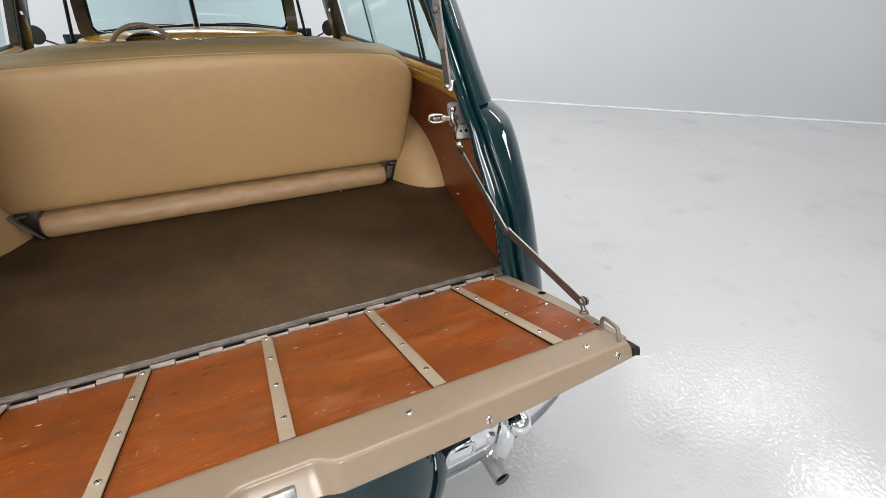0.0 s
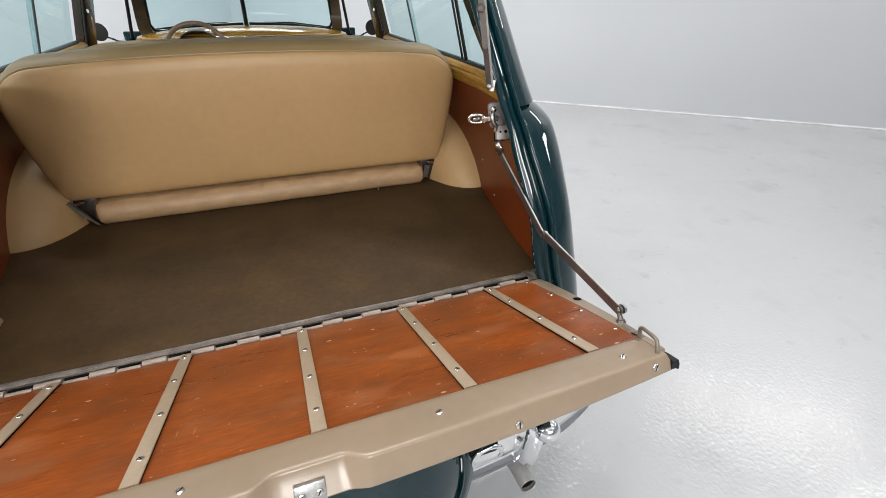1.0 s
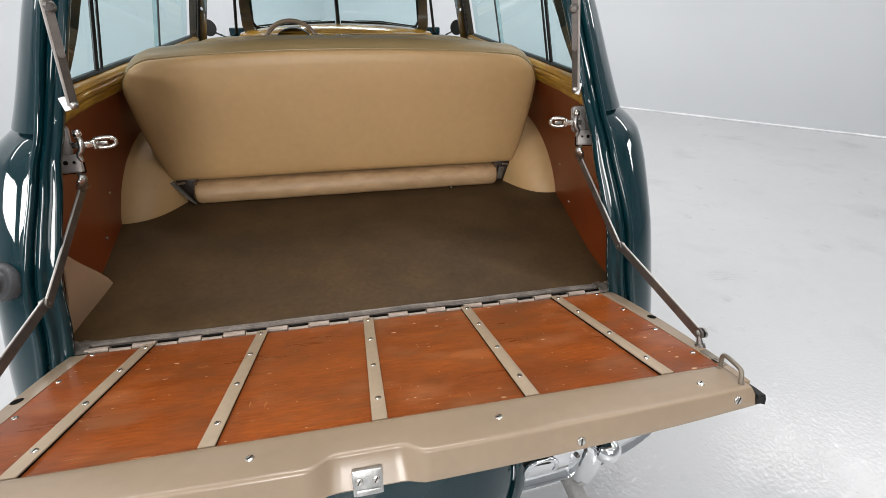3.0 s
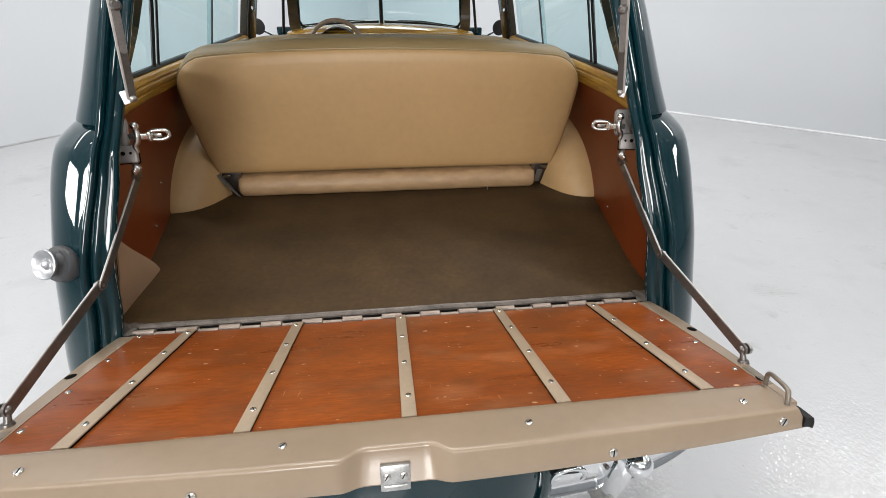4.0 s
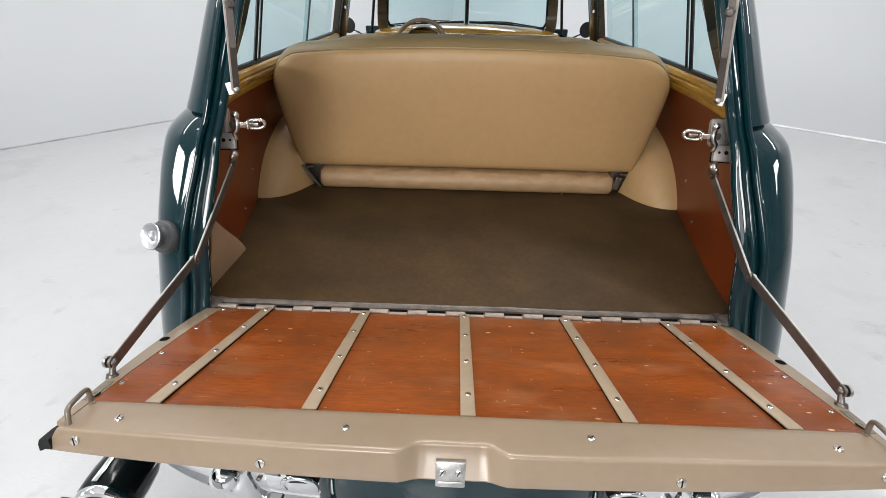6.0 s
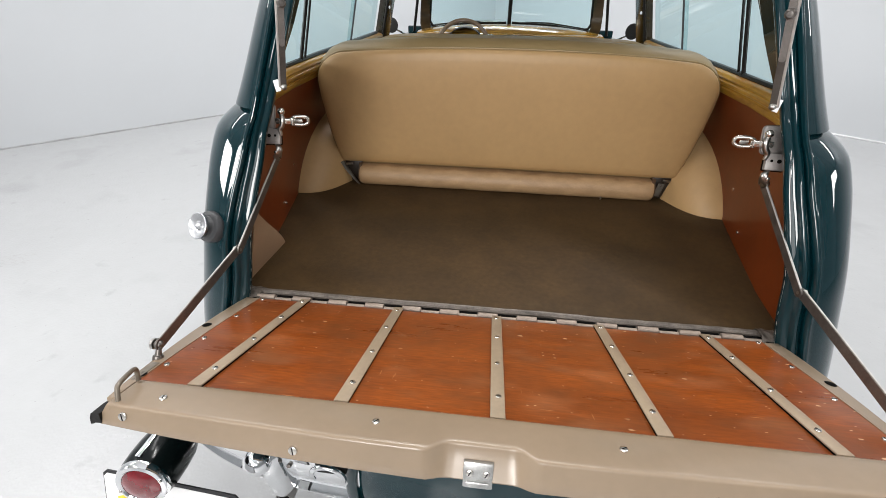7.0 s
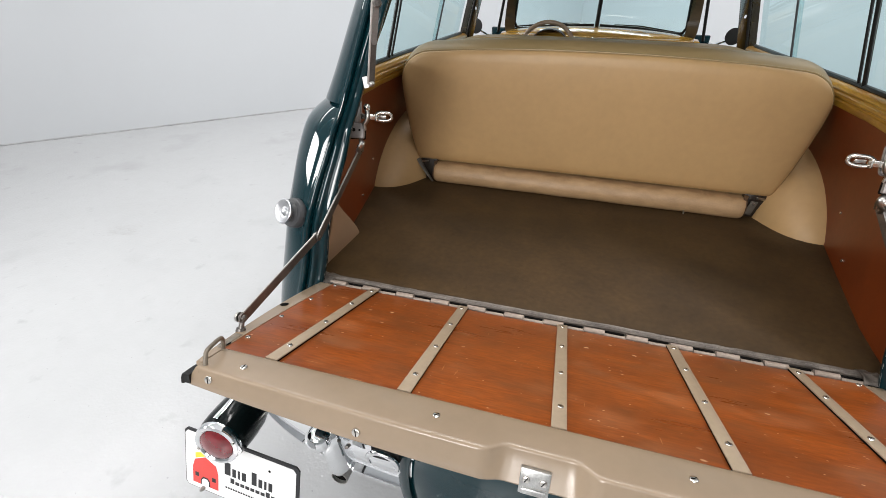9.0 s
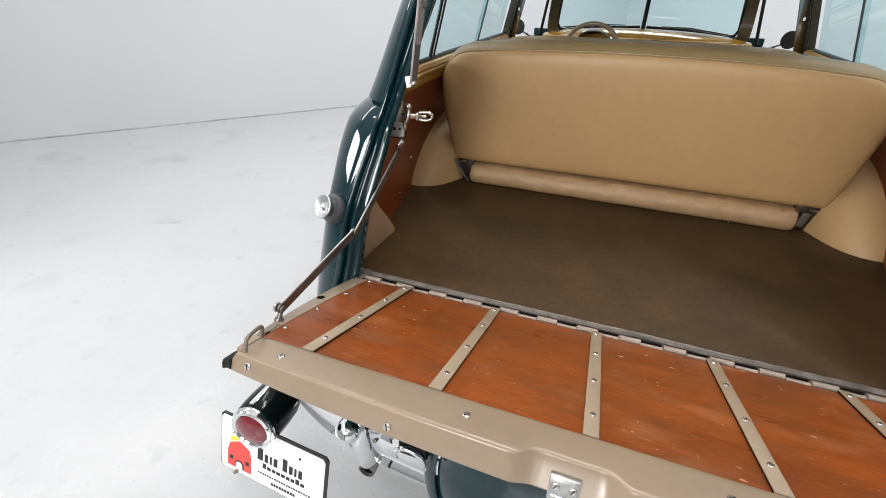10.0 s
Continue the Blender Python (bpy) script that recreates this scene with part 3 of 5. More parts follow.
def lip_notch(x):
    """How far the lip's edge is set back for the latch."""
    d = abs(x + 0.024)
    f = min(1.0, max(0.0, (0.074 - d) / 0.030))
    return 0.021 * f * f * (3 - 2 * f)


def gate_half(u):
    """Half width of the gate, which narrows to its free edge."""
    return 0.622 - 0.2 * u * u


def panel_half(u):
    return 0.589 - 0.1 * u * u


def gate_lip():
    rows = []
    n = 121
    for k in range(n):
        q = -1 + 2 * k / (n - 1)
        x = 0.572 * q
        o = lip_notch(x)
        e = 0.017 * (x / 0.56) ** 2
        low = -0.0435 + 0.0125 * (x / 0.56) ** 2
        c = 0.520 - o - e
        prof = [(0.428, -0.03), (0.4335, 0.0), (0.4365, 0.0052), (0.443, 0.0082), (0.453, 0.009), (0.490 - o * 0.6 - e, 0.0065), (c - 0.008, 0.0038), (c - 0.0032, 0.0030),
                (c - 0.0012, 0.0020), (c - 0.0002, 0.0005), (c + 0.0002, -0.0015), (c + 0.0004, -0.006), (c + 0.001 + o * 0.3, low * 0.6), (c + 0.002 + o * 0.55, low + 0.003), (c + o * 0.55, low), (0.49 - e, low), (0.43, -0.045)]
        rows.append([(x * (1 - 0.02 * max(0.0, v + 0.02) / 0.02) if abs(q) > 0.98 else x, -u, v) for u, v in prof])
    part("lip", loft(rows, closed=True, caps=True), TAN_PAINT, gate, m=pose(0, 0, 0))
    # side rails and the outer skin
    us = [0.012 + 0.472 * k / 12 for k in range(13)]
    for s in (1, -1):
        poly = [(s * panel_half(u) * 0.998, -u) for u in us] + [(s * gate_half(u), -u) for u in us[::-1]]
        part("side_rail", prism(poly, -0.03, 0.001, 0.002), TAN_PAINT, gate)
        us2 = [0.372 + 0.060 * k / 6 for k in range(7)]
        poly = [(s * (panel_half(u) + 0.002), -u) for u in us2] + [(s * (gate_half(u) - 0.003), -u) for u in us2[::-1]]
        part("rail_end", prism(poly, 0.0, 0.0020, 0.0006), LOOP_TAN, gate, "bare worn metal end of the rail")
    us = [0.02 + 0.475 * k / 12 for k in range(13)]
    poly = [(-gate_half(u) + 0.004, -u) for u in us] + [(gate_half(u) - 0.004, -u) for u in us[::-1]]
    part("outer_skin", prism(poly, -0.036, -0.030, 0.002), TEAL, gate, "dark teal outer skin")


gate_lip()


def gate_panel():
    # one varnished sheet under the strips
    us = [0.010 + 0.424 * k / 10 for k in range(11)]
    poly = [(-panel_half(u), -u) for u in us] + [(panel_half(u), -u) for u in us[::-1]]
    part("panel", prism(poly, -0.012, 0.0), PANEL_WOOD, gate, "orange-brown varnished plywood panel, scuffed")
    first = None
    for k in range(-2, 3):
        x = SX + 0.2345 * k
        m = pose(x, 0, 0)
        if first is None:
            first = part("strip", box(-0.0112, 0.0112, -0.4355, -0.006, 0.0036, 0.0064, bevel=0.0008), STRIP_TAN, gate, "tan painted metal strip", m=m)
            # black sheet paints the shadow gap below the raised strip
            shadow_gap = part("strip_shadow_gap", box(-0.0102, 0.0102, -0.4350, -0.007, 0.0, 0.0037), HOLE, gate, "black sheet standing for the shadow gap under the strip", m=m)
        else:
            share(first, gate, m)
            share(shadow_gap, gate, m)
    part("panel_joint", box(-0.565, 0.565, -0.4350, -0.4318, 0.0, 0.0008), HOLE, gate, "dark joint between panel and lip")


gate_panel()
SCREW = None


def screw(parent, m, r=1.0):
    global SCREW
    mm = m @ Matrix.Scale(r, 4)
    if SCREW is None:
        SCREW = part("screw", screw_mesh(), NICKEL, parent, "bright slotted screw", m=mm)
        ob = SCREW
    else:
        ob = share(SCREW, parent, mm)
    return ob


SLOT = None


def slotted(parent, m, r, turn):
    global SLOT
    screw(parent, m, r)
    mm = m @ pose(0, 0, 0.00285 * r, 0, 0, turn) @ Matrix.Scale(r, 4)
    if SLOT is None:
        SLOT = part("screw_slot", box(-0.0046, 0.0046, -0.0007, 0.0007, -0.0008, 0.0001), HOLE, parent, m=mm, smooth=False)
    else:
        share(SLOT, parent, mm)


for k in range(-2, 3):
    for u in (0.026, 0.134, 0.257, 0.377):
        slotted(gate, pose(SX + 0.2345 * k + random.uniform(-0.002, 0.002), -u - random.uniform(-0.004, 0.004), 0.0062), 0.92, random.uniform(0, 180))
for s in (1, -1):
    for u in (0.018, 0.137, 0.26, 0.374):
        slotted(gate, pose(s * (panel_half(u) - 0.012), -u, 0.0), 0.9, random.uniform(0, 180))
for x in (-0.489, -0.172, 0.162, 0.489):
    slotted(gate, pose(x, -0.480, 0.0062, 5), 1.05, random.uniform(0, 180))
for x, v in ((-0.532, -0.012), (-0.276, -0.025), (0.269, -0.026), (0.533, -0.014)):
    slotted(gate, pose(x, -0.5208 + 0.017 * (x / 0.56) ** 2, v, 92), 1.2, random.uniform(60, 120))

# latch plate in the notch of the lip
PLATE_POSE = pose(-0.0265, -0.508, -0.034, -4)
plate_l = part("latch_plate", box(-0.0195, 0.0195, -0.004, 0.004, -0.018, 0.0175, bevel=0.0012), PLATE_STEEL, gate, "dull bright steel latch plate", m=PLATE_POSE)
part("latch_tongue", box(-0.016, 0.016, -0.006, -0.0035, -0.017, -0.009, bevel=0.001), PLATE_STEEL, plate_l)
for x in (-0.011, 0.011):
    slotted(gate, PLATE_POSE @ pose(x, -0.004, 0.003, 90), 0.9, 60)

for s in (1, -1):
    # bent rod handle at the end of the lip
    part("pull_handle", tube(bent([(s * 0.548, -0.494, -0.002), (s * 0.549, -0.493, 0.018), (s * 0.551, -0.487, 0.026), (s * 0.556, -0.460, 0.030), (s * 0.560, -0.446, 0.028),
                              (s * 0.562, -0.440, 0.019), (s * 0.562, -0.438, -0.004)]), 0.0036, 10), LOOP_TAN, gate, "bent rod pull loop")
    # rubber buffer at the end of the lip
    bm = loft([[(-0.006, 0.030, 0.0), (-0.006, 0.000, 0.0), (-0.006, -0.003, 0.016), (-0.006, 0.028, 0.022)],
               [(0.003, 0.026, -0.001), (0.004, 0.001, -0.001), (0.004, -0.002, 0.016), (0.003, 0.024, 0.021)],
               [(0.006, 0.018, -0.002), (0.0075, 0.001, -0.003), (0.0075, -0.002, 0.015), (0.006, 0.018, 0.019)],
               [(0.0090, 0.006, -0.002), (0.0105, 0.000, -0.003), (0.0105, -0.001, 0.007), (0.0090, 0.006, 0.009)]], closed=True, caps=True)
    part("rubber_buffer", bm, RUBBER, gate, "black pointed rubber buffer", m=pose(s * 0.573, -0.506, -0.027) @ Matrix.Diagonal((s, 1, 1, 1)), angle=25)
    # slots in the side rail
    for u, x in ((0.20, 0.604), (0.415, 0.578)):
        bm = lathe([(0.0, 0.0005), (0.0075, 0.0005), (0.0085, 0.0)], 20)
        part("rail_hole", bm, HOLE, gate, m=pose(s * x, -u, 0.0015) @ Matrix.Diagonal((1, 1.3, 1, 1)))


# piano hinge between floor and gate
def hinge():
    leaf = part("hinge", box(-0.603, 0.603, -0.003, 0.012, -0.012, -0.003, bevel=0.001), KNUCKLE, car, "worn piano hinge across the floor edge", m=pose(0, 0, 0.70))
    first = None
    n = 13
    pitch = 1.2 / n
    for k in range(n):
        x = -0.6 + pitch * k
        for j in range(2):
            x0 = x + pitch * 0.5 * j
            if j == 0:
                bm = tube([(0, 0, 0), (pitch * 0.49, 0, 0)], 0.0075, 10)
                if first is None:
                    first = part("knuckle", bm, KNUCKLE, leaf, m=pose(x0, 0.004, -0.001))
                else:
                    bm.free()
                    share(first, leaf, pose(x0, 0.004, -0.001))
            else:
                part("knuckle_gap", box(0, pitch * 0.46, -0.003, 0.003, -0.004, 0.0005, bevel=0.0008), HOLE, leaf, m=pose(x0 + 0.001, 0.0105, 0.0))
                part("knuckle_low", tube([(0, 0, 0), (pitch * 0.46, 0, 0)], 0.006, 10), KNUCKLE, leaf, m=pose(x0 + 0.001, 0.0, -0.0035))
    rows = []
    for k in range(161):
        x = -0.625 + 1.25 * k / 160
        w = 0.004 * noise.noise((x * 5, 1, 0)) + 0.0022 * noise.noise((x * 38, 2, 0))
        h = 0.003 * noise.noise((x * 7, 4, 0)) + 0.0016 * noise.noise((x * 45, 7, 0))
        rows.append([(x, 0.014 + w, 0.697), (x, 0.015 + w, 0.703 + h), (x, 0.019 + w, 0.706 + h), (x, 0.0215 + w, 0.7045 + h), (x, 0.024 + w, 0.7065 + h * 0.6), (x, 0.028 + w * 0.5, 0.707 + h * 0.5), (x, 0.034 + w * 0.5, 0.702)])
    part("edge_trim", thick(loft(rows), 0.0015), ALU, car, "dull dented aluminium edge trim")
    for sd in (1, -1):
        rows = []
        for k in range(13):
            x = 0.592 + 0.040 * k / 12
            rows.append([(sd * x, -0.006 + 0.044 * j / 8, 0.7030 + 0.006 * math.sin(math.pi * j / 8) + 0.006 * noise.noise((x * 60, j * 0.6, sd))) for j in range(9)])
        part("trim_end", thick(loft(rows), 0.0012), ALU, car, "crumpled dull end of the edge trim")


hinge()

# ---- floor mat ----
MAT_EDGE = [(0.636, 0.036), (0.660, 0.06), (0.668, 0.18), (0.690, 0.294), (0.722, 0.46), (0.757, 0.640), (0.70, 0.668), (0.652, 0.708), (0.622, 0.750), (0.606, 0.79), (0.60, 1.0)]


def floor_mat():
    poly = [(-x, y) for x, y in MAT_EDGE] + [(x, y) for x, y in MAT_EDGE[::-1]]
    tagged(part("cargo_mat", prism(poly, 0.688, 0.7015, 0.003), MAT_BROWN), "dark brown ribbed cargo mat on the wagon floor", "mat")


floor_mat()


# ---- side trim inside ----
FOOT_X = [(0.05, 0.658), (0.18, 0.668), (0.294, 0.690), (0.46, 0.722), (0.633, 0.757), (0.8, 0.765), (1.2, 0.77), (3.0, 0.77)]
SILL_X = [(0.05, 0.575), (0.12, 0.605), (0.2, 0.632), (0.3, 0.657), (0.42, 0.680), (0.6, 0.695), (0.9, 0.70), (2.6, 0.70), (3.0, 0.68)]


def trim_x(y, z):
    f = (z - 0.70) / 0.39
    return interp(FOOT_X, y)[0] * (1 - f) + interp(SILL_X, y)[0] * f + 0.012 * math.sin(math.pi * min(1.0, max(0.0, f)))


# section of the window rail: outward, height
RAIL = [(0.02, 1.084), (-0.001, 1.085), (-0.006, 1.089), (-0.0075, 1.095), (-0.0085, 1.104), (-0.0042, 1.1070), (-0.0042, 1.1105), (-0.009, 1.114), (-0.0085, 1.122), (-0.0030, 1.1255),
        (-0.0030, 1.1285), (-0.006, 1.132), (-0.003, 1.140), (0.006, 1.146), (0.022, 1.148)]


def side_trim():
    for s in (1, -1):
        rows = []
        for y in (0.07, 0.12, 0.2, 0.3, 0.42, 0.52, 0.633, 0.8, 1.2, 1.84):
            row = []
            for k in range(9):
                z = 0.69 + 0.41 * k / 8
                fwd = max(0.0, z - 0.78) * 0.42 * max(0, 1 - y / 0.5)
                row.append((s * trim_x(y + fwd, z), y + fwd, z))
            rows.append(row)
        tp = part("side_panel", thick(loft(rows), 0.005), HARDBOARD, car, "red-brown hardboard side panel")
        for y, z in ((0.601, 0.827), (0.455, 0.746), (0.62, 0.97), (0.30, 1.0)):
            screw(tp, pose(s * (trim_x(y, z) - 0.007), y, z, 0, -90 * s, 0), 0.75)
        # mustard garnish rail along the window line
        rows = []
        for y in (0.26, 0.34, 0.38, 0.44, 0.52, 0.6, 0.75, 0.9, 1.2, 1.84):
            x = interp(SILL_X, y)[0]
            rows.append([(s * (x + d), y, z) for d, z in RAIL])
        part("door_sill", box(min(s * 0.70, s * 0.79), max(s * 0.70, s * 0.79), 1.96, 2.95, 0.9, 1.030, bevel=0.01), DARK_BROWN, car)
        part("garnish_rail", loft(rows), MUSTARD, car, "mustard wood-grained window rail")


side_trim()


# ---- wheel housings ----
def wheel_housing(s):
    rows = []
    for f in (0.0, 0.08, 0.2, 0.35, 0.5, 0.62, 0.73, 0.82, 0.9, 0.96, 1.0):
        x = 0.765 - 0.165 * f
        a = 0.438 - 0.14 * f ** 3
        b = 0.33 - 0.05 * f ** 2
        row = []
        for k in range(25):
            th = radians(20 + 140 * k / 24)
            row.append((s * x, 1.05 - a * math.cos(th), 0.60 + b * math.sin(th) * (1.0)))
        row = [(row[0][0], row[0][1] - 0.001, 0.69)] + row + [(row[-1][0], row[-1][1], 0.69)]
        rows.append(row)
    inner = [(s * 0.59, 1.05, 0.69)] * len(rows[0])
    rows.append([(s * 0.592, p[1] * 0.98 + 0.02, max(0.69, p[2] - 0.02)) for p in rows[-1]])
    rows.append(inner)
    hs = part("wheel_housing", loft(rows), VINYL, car, "tan vinyl covered wheel housing")
    edge = [(p[0] - s * 0.004, p[1] - 0.002, p[2]) for p in rows[0][:20]]
    part("piping", tube(edge, 0.0040, 8), FLAP, hs, "pale piping")


for s in (1, -1):
    wheel_housing(s)

# loose vinyl corner piece beside the opening, driver's side
rows = []
for k in range(13):
    f = k / 12                                  # from the jamb to the tip
    lo = Vector((-0.654 + 0.002 * f, 0.045 + 0.222 * f, 0.7030 + 0.012 * max(0.0, f - 0.85)))
    hi = Vector((-0.613 - 0.039 * f, 0.085 + 0.182 * f, 0.905 - 0.190 * f + 0.02 * math.sin(math.pi * f) * (f - 0.5)))
    if f > 0.93:
        hi = hi.lerp(lo, 0.5)
    rows.append([lo.lerp(hi, j / 8) + Vector((0.008 * math.sin(math.pi * j / 8) * (1 - f) + 0.006 * f * f, 0, 0)) for j in range(9)])
part("corner_flap", thick(loft(rows), 0.003), FLAP, car, "loose tan vinyl corner flap")


# ---- rear bench seat ----
def outline(n_corner=8):
    """Rounded trapezoid of the backrest: x, z."""
    half = [(0.0, 0.783), (0.30, 0.782), (0.56, 0.780), (0.612, 0.780)]
    cb, r = (0.612, 0.798), 0.018
    for k in range(1, 5):
        th = radians(-90 + 70 * k / 4)
        half.append((cb[0] + r * math.cos(th), cb[1] + r * math.sin(th)))
    half += [(0.650, 0.88), (0.664, 0.96), (0.673, 1.03)]
    ct, rx, rz = (0.564, 1.076), 0.112, 0.104
    for k in range(n_corner + 1):
        th = radians(-8 + 92 * k / n_corner)
        half.append((ct[0] + rx * math.cos(th), ct[1] + rz * math.sin(th)))
    half += [(0.45, 1.190), (0.30, 1.197), (0.15, 1.201)]
    full = half + [(0.0, 1.202)] + [(-x, z) for x, z in half[::-1][:-1]]
    return full


def backrest_row(inset, y, rise=0.0):
    c = (0.0, 0.99)
    row = []
    for x, z in outline():
        d = Vector((x - c[0], z - c[1]))
        q = (c[0] + d.x * (1 - inset / 0.65), c[1] + d.y * (1 - inset / 0.21))
        zz = q[1] + (rise * max(0.0, (q[1] - 1.0) / 0.2) if rise else 0)
        row.append((q[0], y - 0.04 * (q[1] - 0.787) / 0.41, zz))
    return row


def bench():
    seat = tagged(empty("rear_bench_seat", pose(0, 0.8, 0.7015)), "tan vinyl bench seat seen from behind, mounted in the wagon", "seat")
    off = pose(0, -0.8, -0.7015)
    rows = [backrest_row(0.2, 0.776), backrest_row(0.15, 0.776), backrest_row(0.09, 0.777), backrest_row(0.04, 0.779), backrest_row(0.015, 0.783), backrest_row(0.004, 0.789), backrest_row(0.0, 0.797),
            backrest_row(0.0, 0.806)]
    bm = loft(rows, closed=True)
    bm.verts.ensure_lookup_table()
    bm.faces.new([bm.verts[k] for k in range(len(rows[0]))])
    back = part("backrest", bm, VINYL, seat, "smooth tan vinyl backrest", m=off)
    rows = [backrest_row(0.002, 0.804), backrest_row(-0.004, 0.812, 0.002), backrest_row(-0.008, 0.83, 0.009), backrest_row(-0.010, 0.86, 0.016), backrest_row(-0.008, 0.9, 0.020), backrest_row(0.008, 0.95, 0.018),
            backrest_row(0.045, 0.98, 0.004), backrest_row(0.2, 0.985)]
    bm = loft(rows, closed=True)
    bm.verts.ensure_lookup_table()
    n = len(rows[0])
    bm.faces.new([bm.verts[k + n * (len(rows) - 1)] for k in range(n)])
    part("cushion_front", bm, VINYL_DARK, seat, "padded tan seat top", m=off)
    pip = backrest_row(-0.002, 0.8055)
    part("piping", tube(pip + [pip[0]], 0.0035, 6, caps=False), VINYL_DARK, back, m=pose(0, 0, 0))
    # cushion roll below the backrest
    rows = []
    for k in range(201):
        f = k / 200
        x = -0.547 + 1.094 * f
        end = min(1.0, min(f, 1 - f) / 0.012)
        sc = 0.9 + 0.1 * math.sqrt(max(0.0, 1 - (1 - end) ** 2))
        w = 0.0012 * noise.noise((x * 9, 0, 0))
        row = []
        for j in range(14):
            th = radians(-100 + 200 * j / 13)
            ry, rz = 0.034 * sc, 0.0375 * sc
            row.append((x, 0.775 - ry * math.cos(th) + w * math.cos(th), 0.7375 + rz * math.sin(th) + w + (0.0045 * math.sin(th) * noise.noise((x * 26, th, 0)) + 0.0022 * noise.noise((x * 90, 3, 0)) if th > 0.8 else 0.0)))
        row = [(x, 1.25, row[0][2])] + row + [(x, 1.25, row[-1][2])]
        rows.append(row)
    part("seat_cushion", loft(rows, closed=True, caps=True), ROLL, seat, "rolled edge of the tan seat cushion", m=off)
    for s in (1, -1):
        # solid dark box: the shade of the hollow seat end, put in as colour
        part("seat_end_shade", box(min(s * 0.545, s * 0.615), max(s * 0.545, s * 0.615), 0.790, 0.86, 0.702, 0.785, bevel=0.006), DARK_BROWN, seat, "dark brown box standing for the shaded hollow at the seat end", m=off)
        # torn end of the cover
        bm = bmesh.new()
        ring = [bm.verts.new((s * (0.5475 + 0.010 * noise.noise((k * 1.7, s, 0))) + s * 0.006, 0.788 - 0.034 * math.cos(radians(-95 + 190 * k / 12)), 0.740 + 0.039 * math.sin(radians(-95 + 190 * k / 12)))) for k in range(13)]
        rim = [bm.verts.new((s * 0.540, 0.788 - 0.0362 * math.cos(radians(-95 + 190 * k / 12)), 0.740 + 0.0415 * math.sin(radians(-95 + 190 * k / 12)))) for k in range(13)]
        for k in range(12):
            bm.faces.new((ring[k], ring[k + 1], rim[k + 1], rim[k]))
        bm.faces.new(ring)
        part("torn_cover_end", bm, DARK_VINYL, seat, "frayed brown end of the seat cover", m=off)
        if s < 0:
            strap = [(s * 0.622, 0.782, 0.782), (s * 0.604, 0.776, 0.757), (s * 0.583, 0.769, 0.732), (s * 0.560, 0.758, 0.710), (s * 0.552, 0.754, 0.705)]
            part("bracket_strap", tube(strap, [0.012, 0.011, 0.009, 0.006, 0.003], 10, flat=0.35), SEAT_STRAP, seat, "dull steel seat strap", m=off)
        else:
            part("bracket_plate", box(-0.011, 0.011, -0.002, 0.002, -0.026, 0.026, bevel=0.0018), SEAT_STRAP, seat, "dull steel seat plate", m=off @ pose(0.566, 0.758, 0.748, 8, 8, 0))
            part("plate_rivet", lathe([(0.004, -0.001), (0.004, 0.002), (0, 0.003)], 10), NICKEL, seat, m=off @ pose(0.567, 0.751, 0.766, 98))
        part("bracket_tab", box(-0.014, 0.014, -0.002, 0.002, -0.004, 0.004, bevel=0.0015), STEEL, seat, m=off @ pose(s * 0.588, 0.766, 0.780, 10, 0, 0) @ pose(0, 0, 0, 0, 6 * s, 0))
    part("hanging_tag", tube([(0.365, 0.752, 0.714), (0.366, 0.746, 0.707), (0.364, 0.741, 0.704)], 0.0028, 6), STEEL, seat, m=off)


bench()


# ---- tailgate support arms and latches ----
def bar(p, q, w=0.02, t=0.004, normal=(1, 0, 0)):
    """A flat bar with rounded ends from p to q."""
    p, q = Vector(p), Vector(q)
    d = (q - p).normalized()
    nn = Vector(normal)
    nn = (nn - d * nn.dot(d)).normalized()
    s = d.cross(nn)
    bm = bmesh.new()
    ring = []
    for c, a0 in ((q, -90), (p, 90)):
        for k in range(9):
            th = radians(a0 + 180 * k / 8)
            ring.append(c + d * math.cos(th) * w / 2 + s * math.sin(th) * w / 2)
    lo = [bm.verts.new(v - nn * t / 2) for v in ring]
    hi = [bm.verts.new(v + nn * t / 2) for v in ring]
    bm.faces.new(lo[::-1])
    bm.faces.new(hi)
    for k in range(len(ring)):
        j = (k + 1) % len(ring)
        bm.faces.new((lo[k], lo[j], hi[j], hi[k]))
    return bm


